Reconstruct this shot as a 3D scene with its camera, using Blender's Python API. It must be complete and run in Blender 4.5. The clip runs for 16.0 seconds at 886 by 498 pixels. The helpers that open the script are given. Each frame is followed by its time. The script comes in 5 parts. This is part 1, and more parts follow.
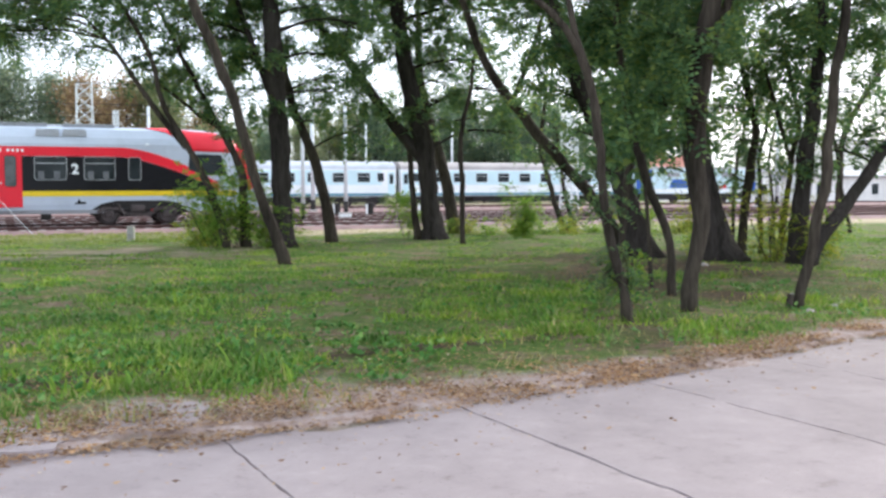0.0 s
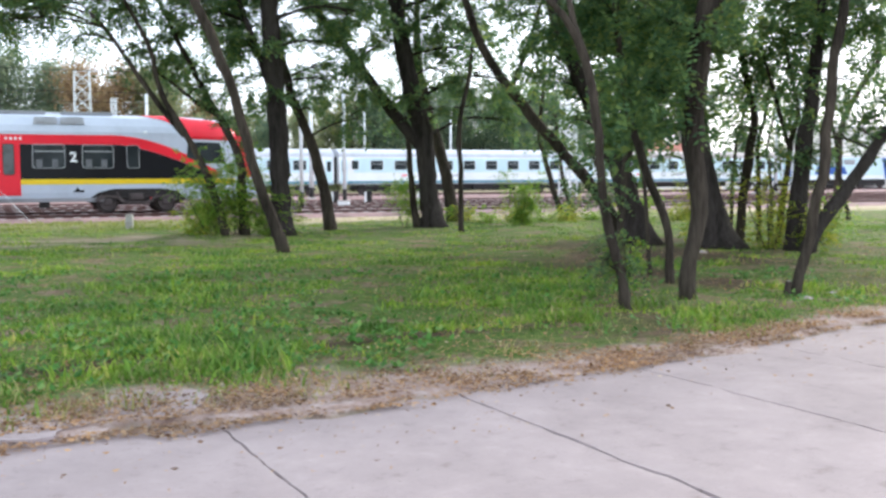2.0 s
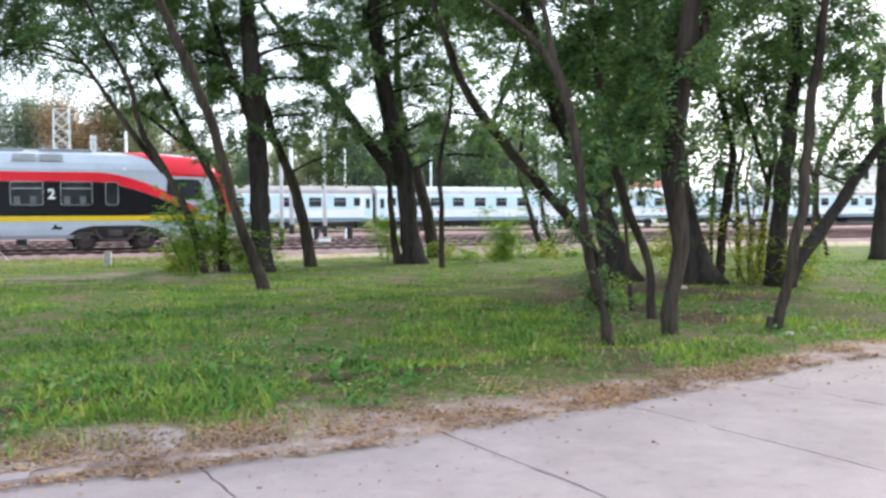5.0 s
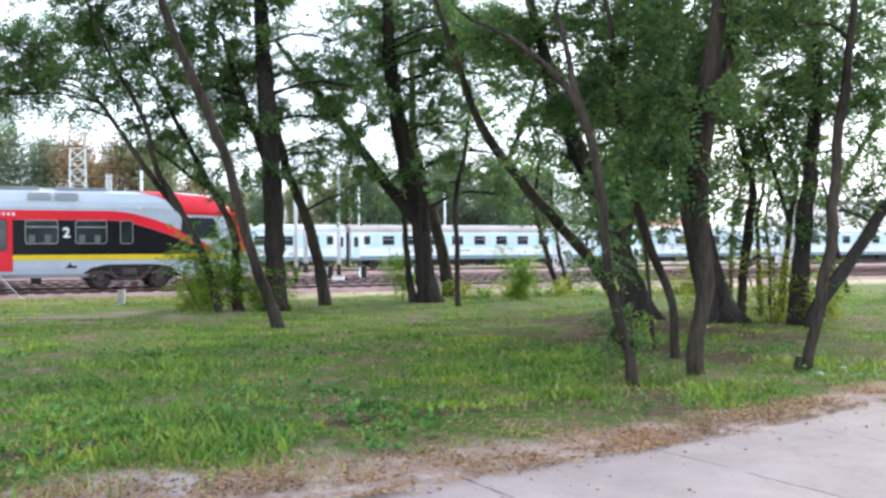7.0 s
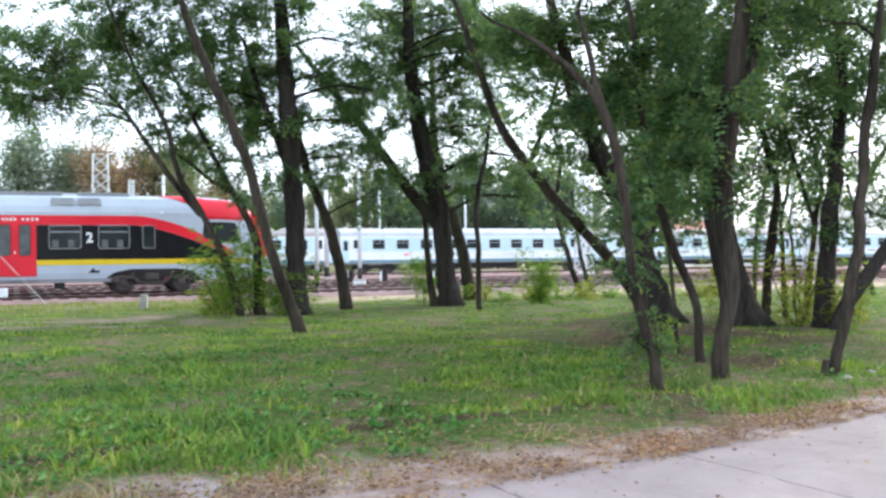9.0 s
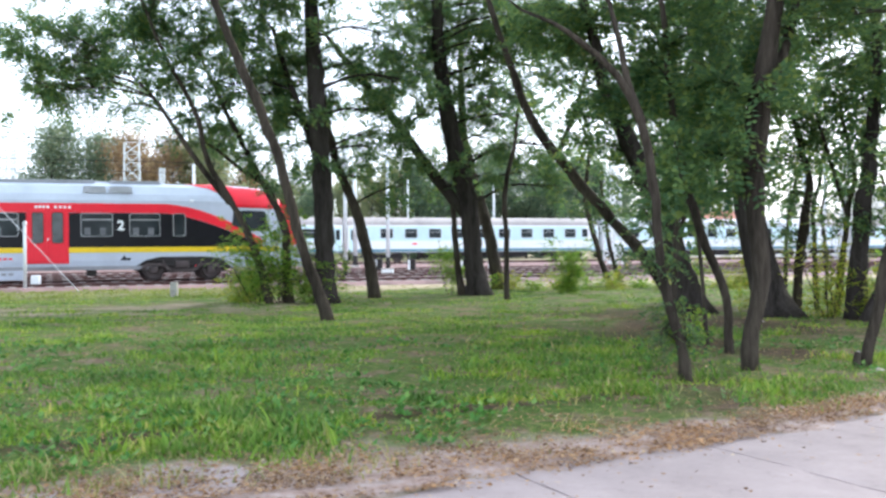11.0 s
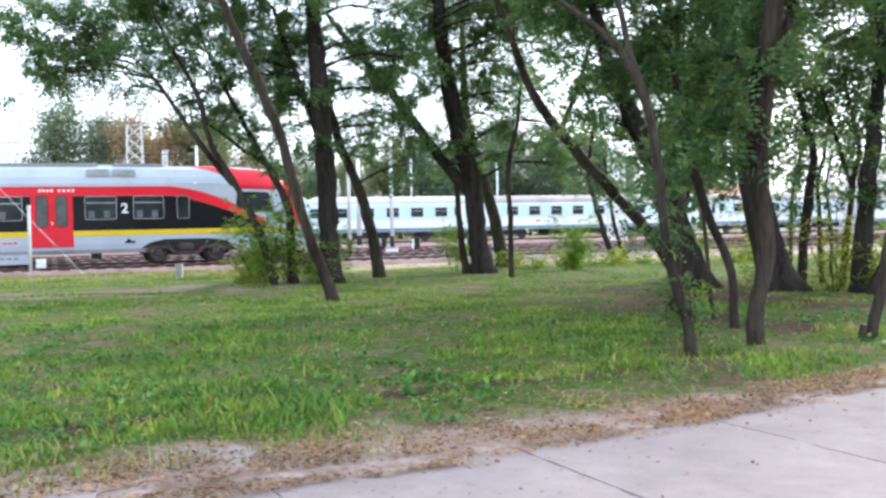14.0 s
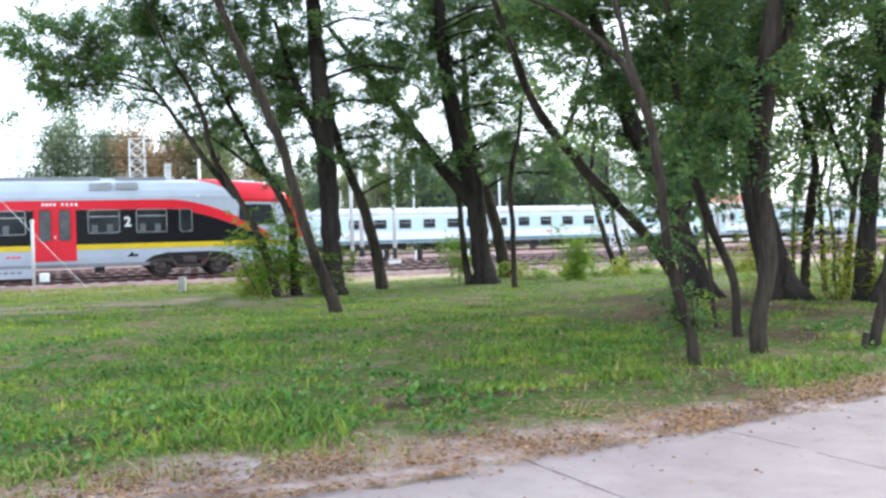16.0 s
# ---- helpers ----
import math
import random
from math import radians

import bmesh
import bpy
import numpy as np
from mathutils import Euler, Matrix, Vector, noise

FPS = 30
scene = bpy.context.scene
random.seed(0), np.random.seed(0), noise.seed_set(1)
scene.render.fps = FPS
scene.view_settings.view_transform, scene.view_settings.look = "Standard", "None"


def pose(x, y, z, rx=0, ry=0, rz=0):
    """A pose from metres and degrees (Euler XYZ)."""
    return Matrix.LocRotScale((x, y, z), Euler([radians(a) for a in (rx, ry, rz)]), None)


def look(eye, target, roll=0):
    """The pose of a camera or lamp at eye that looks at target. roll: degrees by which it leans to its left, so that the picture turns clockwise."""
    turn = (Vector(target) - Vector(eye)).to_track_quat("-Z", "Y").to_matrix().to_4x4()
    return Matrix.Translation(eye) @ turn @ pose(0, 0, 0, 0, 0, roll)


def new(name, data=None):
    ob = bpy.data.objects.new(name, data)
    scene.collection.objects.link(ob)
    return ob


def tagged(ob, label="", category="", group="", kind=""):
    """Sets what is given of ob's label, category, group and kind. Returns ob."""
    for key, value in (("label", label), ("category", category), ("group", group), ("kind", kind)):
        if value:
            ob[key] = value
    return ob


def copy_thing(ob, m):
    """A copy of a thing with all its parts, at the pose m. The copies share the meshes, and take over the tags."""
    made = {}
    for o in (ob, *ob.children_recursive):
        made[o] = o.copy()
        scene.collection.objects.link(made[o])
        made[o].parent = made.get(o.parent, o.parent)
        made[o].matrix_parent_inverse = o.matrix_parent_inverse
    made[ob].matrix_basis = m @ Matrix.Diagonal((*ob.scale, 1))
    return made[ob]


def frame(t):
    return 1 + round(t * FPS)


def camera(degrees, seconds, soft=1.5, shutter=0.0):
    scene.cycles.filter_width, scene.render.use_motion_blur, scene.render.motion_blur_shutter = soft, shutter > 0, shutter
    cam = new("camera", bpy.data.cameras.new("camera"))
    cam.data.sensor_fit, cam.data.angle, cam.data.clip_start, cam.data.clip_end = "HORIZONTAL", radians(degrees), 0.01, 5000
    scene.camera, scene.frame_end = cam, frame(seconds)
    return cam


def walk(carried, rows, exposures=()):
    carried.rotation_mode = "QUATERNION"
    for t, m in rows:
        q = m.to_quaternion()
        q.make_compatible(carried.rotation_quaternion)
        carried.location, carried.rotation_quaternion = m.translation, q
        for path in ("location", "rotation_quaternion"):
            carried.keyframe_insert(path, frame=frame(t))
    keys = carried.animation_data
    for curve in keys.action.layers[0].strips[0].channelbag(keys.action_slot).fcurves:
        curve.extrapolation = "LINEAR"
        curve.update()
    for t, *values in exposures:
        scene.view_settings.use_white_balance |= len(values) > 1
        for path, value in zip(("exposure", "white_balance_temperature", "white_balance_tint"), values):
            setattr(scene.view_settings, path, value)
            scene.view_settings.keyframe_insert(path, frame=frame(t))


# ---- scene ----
from math import sin, cos, pi

cam = camera(48.0, 16.0, soft=2.75)
PATH = [
    (0.0, pose(0.006, 0.004, 1.518, 86.702, 0.270, 0.004)),
    (0.5, pose(0.008, 0.005, 1.520, 86.656, 0.287, -0.005)),
    (1.0, pose(0.004, 0.005, 1.518, 86.504, 0.236, -0.020)),
    (1.5, pose(0.014, 0.004, 1.523, 86.236, 0.315, 0.009)),
    (2.0, pose(0.013, -0.006, 1.523, 85.985, 0.346, -0.063)),
    (2.5, pose(0.027, -0.007, 1.521, 85.704, 0.411, -0.464)),
    (3.0, pose(0.037, -0.036, 1.522, 85.684, 0.470, -0.929)),
    (3.5, pose(0.039, -0.041, 1.528, 86.075, 0.442, -1.275)),
    (4.0, pose(0.028, -0.018, 1.520, 86.697, 0.396, -1.338)),
    (6.5, pose(-0.045, 0.227, 1.499, 89.950, 0.446, -0.658)),
    (7.0, pose(-0.063, 0.315, 1.493, 90.323, 0.486, -0.436)),
    (7.5, pose(-0.073, 0.373, 1.490, 90.539, 0.639, -0.199)),
    (8.0, pose(-0.079, 0.395, 1.484, 90.575, 0.770, 0.008)),
    (8.5, pose(-0.079, 0.382, 1.491, 90.558, 0.764, 0.328)),
    (11.0, pose(-0.073, 0.389, 1.491, 89.935, 0.418, 2.376)),
    (11.5, pose(-0.074, 0.407, 1.490, 88.731, 0.480, 2.505)),
    (12.0, pose(-0.081, 0.392, 1.489, 88.671, 0.560, 2.496)),
    (12.5, pose(-0.079, 0.395, 1.488, 88.655, 0.781, 2.535)),
    (13.0, pose(-0.075, 0.401, 1.490, 88.651, 0.952, 2.580)),
    (13.5, pose(-0.080, 0.395, 1.486, 88.669, 1.045, 2.571)),
    (14.0, pose(-0.076, 0.395, 1.490, 88.702, 1.193, 2.602)),
    (14.5, pose(-0.073, 0.385, 1.491, 88.789, 1.324, 2.640)),
    (15.0, pose(-0.074, 0.376, 1.489, 88.930, 1.431, 2.660)),
    (15.5, pose(-0.073, 0.371, 1.489, 89.115, 1.549, 2.677)),
    (16.0, pose(-0.072, 0.372, 1.486, 89.349, 1.614, 2.752)),
]
walk(cam, PATH, exposures=[(0.0, 1.3, 5920, 9.2), (2.0, 1.4, 5900, 9.2), (4.0, 1.36, 5900, 9.2), (7.0, 1.45, 5780, 8.6), (8.5, 1.43, 5760, 8.6), (11.0, 1.53, 5750, 8.6), (16.0, 1.55, 5750, 8.6)])

# ---- light: bright hazy evening sky, weak wide sun behind thin cloud ----
world = bpy.data.worlds.new("sky")
scene.world = world
world.use_nodes = True
wn, wl = world.node_tree.nodes, world.node_tree.links
wn.clear()
sky = wn.new("ShaderNodeTexSky")
sky.sky_type, sky.sun_disc = "NISHITA", False
sky.sun_elevation, sky.sun_rotation = radians(29), radians(40)
sky.dust_density, sky.air_density = 3.0, 1.0
coord = wn.new("ShaderNodeTexCoord")
cloud = wn.new("ShaderNodeTexNoise")
cloud.inputs["Scale"].default_value, cloud.inputs["Detail"].default_value = 2.2, 6.0
ramp = wn.new("ShaderNodeMapRange")
ramp.inputs["From Min"].default_value, ramp.inputs["From Max"].default_value = 0.3, 0.65
ramp.inputs["To Min"].default_value, ramp.inputs["To Max"].default_value = 0.55, 0.9
mixer = wn.new("ShaderNodeMixRGB")
mixer.inputs["Color2"].default_value = (8.6, 8.9, 9.3, 1)
back = wn.new("ShaderNodeBackground")
back.inputs["Strength"].default_value = 0.1
wout = wn.new("ShaderNodeOutputWorld")
wl.new(coord.outputs["Generated"], cloud.inputs["Vector"])
wl.new(cloud.outputs["Fac"], ramp.inputs["Value"])
wl.new(ramp.outputs["Result"], mixer.inputs["Fac"])
wl.new(sky.outputs["Color"], mixer.inputs["Color1"])
wl.new(mixer.outputs["Color"], back.inputs["Color"])
wl.new(back.outputs["Background"], wout.inputs["Surface"])

sun_data = bpy.data.lights.new("sun", "SUN")
sun_data.energy, sun_data.angle, sun_data.color = 1.3, radians(10), (1.0, 0.9, 0.74)
sun = new("sun", sun_data)
sun.matrix_world = look((22, 26, 19), (0, 0, 0))


# ---- materials ----
def material(name, rough=0.6, metal=0.0):
    m = bpy.data.materials.new(name)
    m.use_nodes = True
    b = m.node_tree.nodes["Principled BSDF"]
    b.inputs["Roughness"].default_value, b.inputs["Metallic"].default_value = rough, metal
    return m, m.node_tree.nodes, m.node_tree.links, b


def noise_node(n, l, scale, detail=4.0, rough=0.55, stretch=None):
    tc = n.new("ShaderNodeTexCoord")
    tex = n.new("ShaderNodeTexNoise")
    tex.inputs["Scale"].default_value, tex.inputs["Detail"].default_value = scale, detail
    tex.inputs["Roughness"].default_value = rough
    if stretch:
        mp = n.new("ShaderNodeMapping")
        mp.inputs["Scale"].default_value = stretch
        l.new(tc.outputs["Object"], mp.inputs["Vector"])
        l.new(mp.outputs["Vector"], tex.inputs["Vector"])
    else:
        l.new(tc.outputs["Object"], tex.inputs["Vector"])
    return tex.outputs["Fac"]


def ramp_node(n, l, fac, stops):
    r = n.new("ShaderNodeValToRGB")
    while len(r.color_ramp.elements) < len(stops):
        r.color_ramp.elements.new(0.5)
    for el, (p, c) in zip(r.color_ramp.elements, stops):
        el.position, el.color = p, (*c, 1)
    l.new(fac, r.inputs["Fac"])
    return r.outputs["Color"]


def mix_node(n, l, fac, a, b, kind="MIX"):
    m = n.new("ShaderNodeMixRGB")
    m.blend_type = kind
    for sock, v in ((m.inputs["Fac"], fac), (m.inputs["Color1"], a), (m.inputs["Color2"], b)):
        if isinstance(v, (int, float)):
            sock.default_value = v
        elif isinstance(v, tuple):
            sock.default_value = (*v, 1)
        else:
            l.new(v, sock)
    return m.outputs["Color"]


def bump_node(n, l, b, height, strength, distance=0.02):
    bp = n.new("ShaderNodeBump")
    bp.inputs["Strength"].default_value, bp.inputs["Distance"].default_value = strength, distance
    l.new(height, bp.inputs["Height"])
    l.new(bp.outputs["Normal"], b.inputs["Normal"])


def worn(name, color, rough=0.6, metal=0.0, scale=3.0, fine=40.0, amount=0.25, bump=0.1, stretch=None, dirt=None, depth=0.02):
    """A surface of one colour with stains at a large scale and grain at a fine one."""
    m, n, l, b = material(name, rough, metal)
    big, small = noise_node(n, l, scale, 5, 0.6, stretch), noise_node(n, l, fine, 3, 0.6, stretch)
    lo = tuple(c * (1 - amount) for c in color)
    hi = tuple(min(1, c * (1 + amount * 0.6)) for c in color)
    base = ramp_node(n, l, big, [(0.3, dirt or lo), (0.5, color), (0.75, hi)])
    grain = ramp_node(n, l, small, [(0.3, (1 - amount * 0.5,) * 3), (0.7, (1, 1, 1))])
    l.new(mix_node(n, l, 1.0, base, grain, "MULTIPLY"), b.inputs["Base Color"])
    if bump:
        bump_node(n, l, b, small, bump, depth)
    return m


def leafy(name, stops, translucent=0.35, rough=0.55, tint=((0.3, (0.65, 0.7, 0.7)), (0.7, (1.15, 1.1, 0.95))), scale=0.7):
    """Leaves: colour varies from leaf to leaf; light passes through."""
    m, n, l, b = material(name, rough)
    b.inputs["Specular IOR Level"].default_value = 0.15
    geo = n.new("ShaderNodeNewGeometry")
    col = ramp_node(n, l, geo.outputs["Random Per Island"], stops)
    col = mix_node(n, l, 1.0, col, ramp_node(n, l, noise_node(n, l, scale, 5, 0.6), tint), "MULTIPLY")
    l.new(col, b.inputs["Base Color"])
    tr = n.new("ShaderNodeBsdfTranslucent")
    l.new(col, tr.inputs["Color"])
    mx = n.new("ShaderNodeMixShader")
    mx.inputs["Fac"].default_value = translucent
    l.new(b.outputs["BSDF"], mx.inputs[1])
    l.new(tr.outputs["BSDF"], mx.inputs[2])
    l.new(mx.outputs["Shader"], n["Material Output"].inputs["Surface"])
    return m


M_LEAF = leafy("locust_leaves", [(0.0, (0.085, 0.165, 0.085)), (0.4, (0.135, 0.235, 0.105)), (0.75, (0.185, 0.285, 0.1)), (1.0, (0.27, 0.335, 0.095))], 0.55)
M_LEAF_YOUNG = leafy("young_leaves", [(0.0, (0.13, 0.27, 0.035)), (0.6, (0.24, 0.41, 0.06)), (1.0, (0.42, 0.48, 0.09))], 0.55)
M_LEAF_YELLOW = leafy("yellowing_leaves", [(0.0, (0.16, 0.27, 0.03)), (0.5, (0.34, 0.4, 0.05)), (1.0, (0.5, 0.46, 0.08))], 0.55)
# far leaves: aerial haze is mixed into these paler, greyer colours
M_HAZED_GREEN = leafy("hazed_distant_leaves", [(0.0, (0.12, 0.19, 0.14)), (0.6, (0.19, 0.27, 0.18)), (1.0, (0.28, 0.34, 0.2))], 0.5)
M_HAZED_PALE = leafy("hazed_pale_leaves", [(0.0, (0.15, 0.21, 0.15)), (0.6, (0.23, 0.29, 0.2)), (1.0, (0.32, 0.35, 0.22))], 0.5)
M_HAZED_BIRCH = leafy("hazed_birch_leaves", [(0.0, (0.22, 0.28, 0.17)), (0.6, (0.31, 0.35, 0.2)), (1.0, (0.42, 0.38, 0.2))], 0.6)
M_HAZED_RUST = leafy("hazed_autumn_leaves", [(0.0, (0.28, 0.2, 0.14)), (0.6, (0.42, 0.28, 0.17)), (1.0, (0.45, 0.36, 0.2))], 0.5)
M_GRASS = leafy("grass_blades", [(0.0, (0.1, 0.195, 0.028)), (0.45, (0.175, 0.31, 0.042)), (0.78, (0.225, 0.365, 0.06)), (0.95, (0.33, 0.36, 0.11)), (1.0, (0.45, 0.38, 0.2))], 0.38, 0.6, ((0.38, (0.58, 0.66, 0.92)), (0.5, (1.0, 1.0, 1.0)), (0.62, (1.5, 1.3, 0.9))), 0.8)
M_VERGE = leafy("verge_grass", [(0.0, (0.14, 0.22, 0.03)), (0.6, (0.26, 0.33, 0.06)), (1.0, (0.4, 0.38, 0.14))], 0.35, 0.6)
M_DRY = leafy("dry_grass", [(0.0, (0.2, 0.24, 0.06)), (0.5, (0.34, 0.32, 0.12)), (1.0, (0.48, 0.42, 0.22))], 0.3, 0.7)
M_WEED = leafy("weed_leaves", [(0.0, (0.07, 0.19, 0.045)), (0.7, (0.13, 0.3, 0.065)), (1.0, (0.26, 0.39, 0.13))], 0.35)
M_LITTER = leafy("fallen_leaves", [(0.0, (0.14, 0.08, 0.055)), (0.3, (0.28, 0.17, 0.11)), (0.65, (0.42, 0.25, 0.14)), (0.9, (0.53, 0.34, 0.2)), (1.0, (0.6, 0.48, 0.36))], 0.1, 0.75)
M_BARK = worn("locust_bark", (0.076, 0.062, 0.049), 0.9, scale=2.5, fine=20, amount=0.8, bump=1.0, stretch=(1, 1, 0.16), depth=0.06)
M_BARK_DARK = worn("dark_bark", (0.058, 0.049, 0.044), 0.95, scale=2.5, fine=20, amount=0.7, bump=1.0, stretch=(1, 1, 0.16), depth=0.06)
for m in (M_BARK, M_BARK_DARK):
    m.node_tree.nodes["Principled BSDF"].inputs["Specular IOR Level"].default_value = 0.1


def concrete_material():
    m, n, l, b = material("road_concrete", 0.88)
    base = ramp_node(n, l, noise_node(n, l, 0.9, 6, 0.6), [(0.3, (0.288, 0.239, 0.236)), (0.5, (0.335, 0.279, 0.276)), (0.72, (0.388, 0.325, 0.321))])
    stain = ramp_node(n, l, noise_node(n, l, 4.5, 9, 0.72), [(0.3, (0.68, 0.66, 0.64)), (0.42, (0.95, 0.95, 0.95)), (0.56, (1, 1, 1)), (0.7, (1.12, 1.12, 1.12))])
    speck = ramp_node(n, l, noise_node(n, l, 45, 4, 0.7), [(0.3, (0.5, 0.48, 0.46)), (0.38, (1, 1, 1)), (0.62, (1, 1, 1)), (0.7, (1.2, 1.2, 1.2))])
    col = mix_node(n, l, 1.0, mix_node(n, l, 1.0, base, stain, "MULTIPLY"), speck, "MULTIPLY")
    l.new(col, b.inputs["Base Color"])
    b.inputs["Specular IOR Level"].default_value = 0.25
    bump_node(n, l, b, noise_node(n, l, 30, 8, 0.7), 0.4, 0.01)
    return m


M_CONCRETE = concrete_material()
M_CEMENT = worn("cement_post", (0.42, 0.41, 0.38), 0.85, scale=6, fine=70, amount=0.3, bump=0.3)
M_BALLAST = worn("rusty_ballast", (0.3, 0.195, 0.185), 0.95, scale=0.6, fine=12, amount=0.5, bump=1.0)
M_SLEEPER = worn("concrete_sleeper", (0.38, 0.33, 0.315), 0.85, scale=4, fine=40, amount=0.4, bump=0.2)
M_RAIL = worn("rusty_rail", (0.085, 0.036, 0.03), 0.7, 0.1, scale=3, fine=30, amount=0.4)
M_RED = worn("red_paint", (0.8, 0.012, 0.035), 0.42, scale=0.8, fine=9, amount=0.1, bump=0.0)
M_BLACK = worn("black_band", (0.012, 0.012, 0.015), 0.25, scale=1, fine=10, amount=0.3, bump=0.0)
M_YELLOW = worn("yellow_stripe", (0.82, 0.6, 0.01), 0.4, scale=1, fine=10, amount=0.1, bump=0.0)
M_GREY = worn("silver_grey_paint", (0.5, 0.56, 0.65), 0.4, scale=0.7, fine=8, amount=0.12, bump=0.0)
M_ROOF = worn("light_grey_roof", (0.52, 0.55, 0.6), 0.5, scale=0.7, fine=8, amount=0.2, bump=0.05)
M_UNDER = worn("dirty_underframe", (0.022, 0.019, 0.018), 0.8, scale=2, fine=20, amount=0.4, bump=0.2)
M_BOGIE = worn("dusty_bogie_steel", (0.075, 0.06, 0.058), 0.75, scale=3, fine=25, amount=0.5, bump=0.2)
M_WHITE = worn("white_paint", (0.86, 0.9, 0.91), 0.45, scale=0.5, fine=7, amount=0.08, bump=0.0)
M_BANDBLUE = worn("pale_blue_band", (0.62, 0.81, 0.86), 0.4, scale=0.5, fine=7, amount=0.1, bump=0.0)
M_BLUE = worn("blue_paint", (0.03, 0.11, 0.42), 0.35, scale=0.6, fine=7, amount=0.15, bump=0.0)
M_TEAL = worn("teal_line", (0.08, 0.26, 0.34), 0.4, scale=0.6, fine=7, amount=0.15, bump=0.0)
M_BEIGE = worn("dusty_beige_roof", (0.4, 0.365, 0.35), 0.7, scale=0.5, fine=8, amount=0.2, bump=0.05)
M_STEEL = worn("galvanised_steel", (0.5, 0.52, 0.53), 0.5, 0.5, scale=2, fine=20, amount=0.2)
M_MAST = worn("pale_mast_paint", (0.66, 0.7, 0.72), 0.6, 0.1, scale=2, fine=20, amount=0.2)
M_RUBBER = worn("black_rubber", (0.02, 0.02, 0.02), 0.7, scale=4, fine=30, amount=0.3)
M_PLASTER = worn("pale_plaster", (0.8, 0.79, 0.76), 0.85, scale=0.5, fine=10, amount=0.15, bump=0.05)
M_TILE = worn("red_roof_tiles", (0.42, 0.17, 0.12), 0.8, scale=0.8, fine=8, amount=0.3, bump=0.3)
M_SLATE = worn("grey_sheet_roof", (0.28, 0.29, 0.31), 0.6, scale=0.5, fine=8, amount=0.2)
M_SEAT = worn("seat_fabric", (0.16, 0.17, 0.18), 0.9, scale=3, fine=30, amount=0.3)


def glass_material():
    m, n, l, b = material("tinted_glass", 0.08)
    b.inputs["Base Color"].default_value = (0.03, 0.045, 0.05, 1)
    b.inputs["Specular IOR Level"].default_value = 0.15
    l.new(ramp_node(n, l, noise_node(n, l, 0.9, 2), [(0.3, (0.012, 0.016, 0.018)), (0.7, (0.04, 0.05, 0.052))]), b.inputs["Base Color"])
    return m


M_GLASS = glass_material()
M_BLACK.node_tree.nodes["Principled BSDF"].inputs["Specular IOR Level"].default_value = 0.2


M_GLASS_PALE = worn("pale_grey_glass", (0.1, 0.11, 0.115), 0.2, scale=2, fine=14, amount=0.5, bump=0.0)


def ground_material():
    m, n, l, b = material("grassy_ground", 0.95)
    b.inputs["Specular IOR Level"].default_value = 0.08
    soil = ramp_node(n, l, noise_node(n, l, 9, 8, 0.7), [(0.32, (0.09, 0.06, 0.042)), (0.5, (0.205, 0.14, 0.1)), (0.66, (0.34, 0.25, 0.195))])
    grass = ramp_node(n, l, noise_node(n, l, 13, 8, 0.8), [(0.36, (0.035, 0.065, 0.014)), (0.5, (0.085, 0.145, 0.03)), (0.64, (0.2, 0.22, 0.07))])
    sand = ramp_node(n, l, noise_node(n, l, 2.5, 8, 0.7), [(0.3, (0.24, 0.24, 0.09)), (0.48, (0.4, 0.33, 0.22)), (0.7, (0.52, 0.45, 0.34))])
    stones = ramp_node(n, l, noise_node(n, l, 11, 8, 0.75), [(0.3, (0.12, 0.074, 0.068)), (0.5, (0.235, 0.155, 0.145)), (0.7, (0.36, 0.265, 0.25))])
    bare = ramp_node(n, l, noise_node(n, l, 1.3, 8, 0.72), [(0.49, (0, 0, 0)), (0.59, (0.9, 0.9, 0.9))])
    litter, dry, yard, worn_lawn = [n.new("ShaderNodeAttribute") for _ in range(4)]
    litter.attribute_name, dry.attribute_name, yard.attribute_name, worn_lawn.attribute_name = "litter", "dry", "yard", "worn"
    col = mix_node(n, l, bare, grass, soil)
    # brown bare earth, its colour darkened further to stand in for grove shade
    humus_with_shade = ramp_node(n, l, noise_node(n, l, 7, 8, 0.75), [(0.32, (0.032, 0.023, 0.015)), (0.5, (0.075, 0.052, 0.034)), (0.68, (0.16, 0.11, 0.078))])
    col = mix_node(n, l, worn_lawn.outputs["Fac"], col, humus_with_shade)
    dirt = ramp_node(n, l, noise_node(n, l, 5, 8, 0.75), [(0.32, (0.2, 0.13, 0.1)), (0.45, (0.36, 0.265, 0.23)), (0.57, (0.44, 0.355, 0.325)), (0.7, (0.52, 0.44, 0.415))])
    col = mix_node(n, l, litter.outputs["Fac"], col, dirt)
    col = mix_node(n, l, dry.outputs["Fac"], col, sand)
    col = mix_node(n, l, yard.outputs["Fac"], col, stones)
    l.new(col, b.inputs["Base Color"])
    bump_node(n, l, b, noise_node(n, l, 22, 6, 0.7), 0.8, 0.04)
    return m


M_GROUND = ground_material()


# ---- mesh helpers ----
def mesh_of(name, bm, mats):
    me = bpy.data.meshes.new(name)
    bm.normal_update()
    bm.to_mesh(me)
    bm.free()
    for m in (mats if isinstance(mats, (list, tuple)) else [mats]):
        me.materials.append(m)
    return me


def part(name, bm, mat, parent=None, label="", smooth=False):
    me = bm if isinstance(bm, bpy.types.Mesh) else mesh_of(name, bm, mat)
    if smooth:
        me.polygons.foreach_set("use_smooth", [True] * len(me.polygons))
    ob = new(name, me)
    ob.parent = parent
    return tagged(ob, label=label)


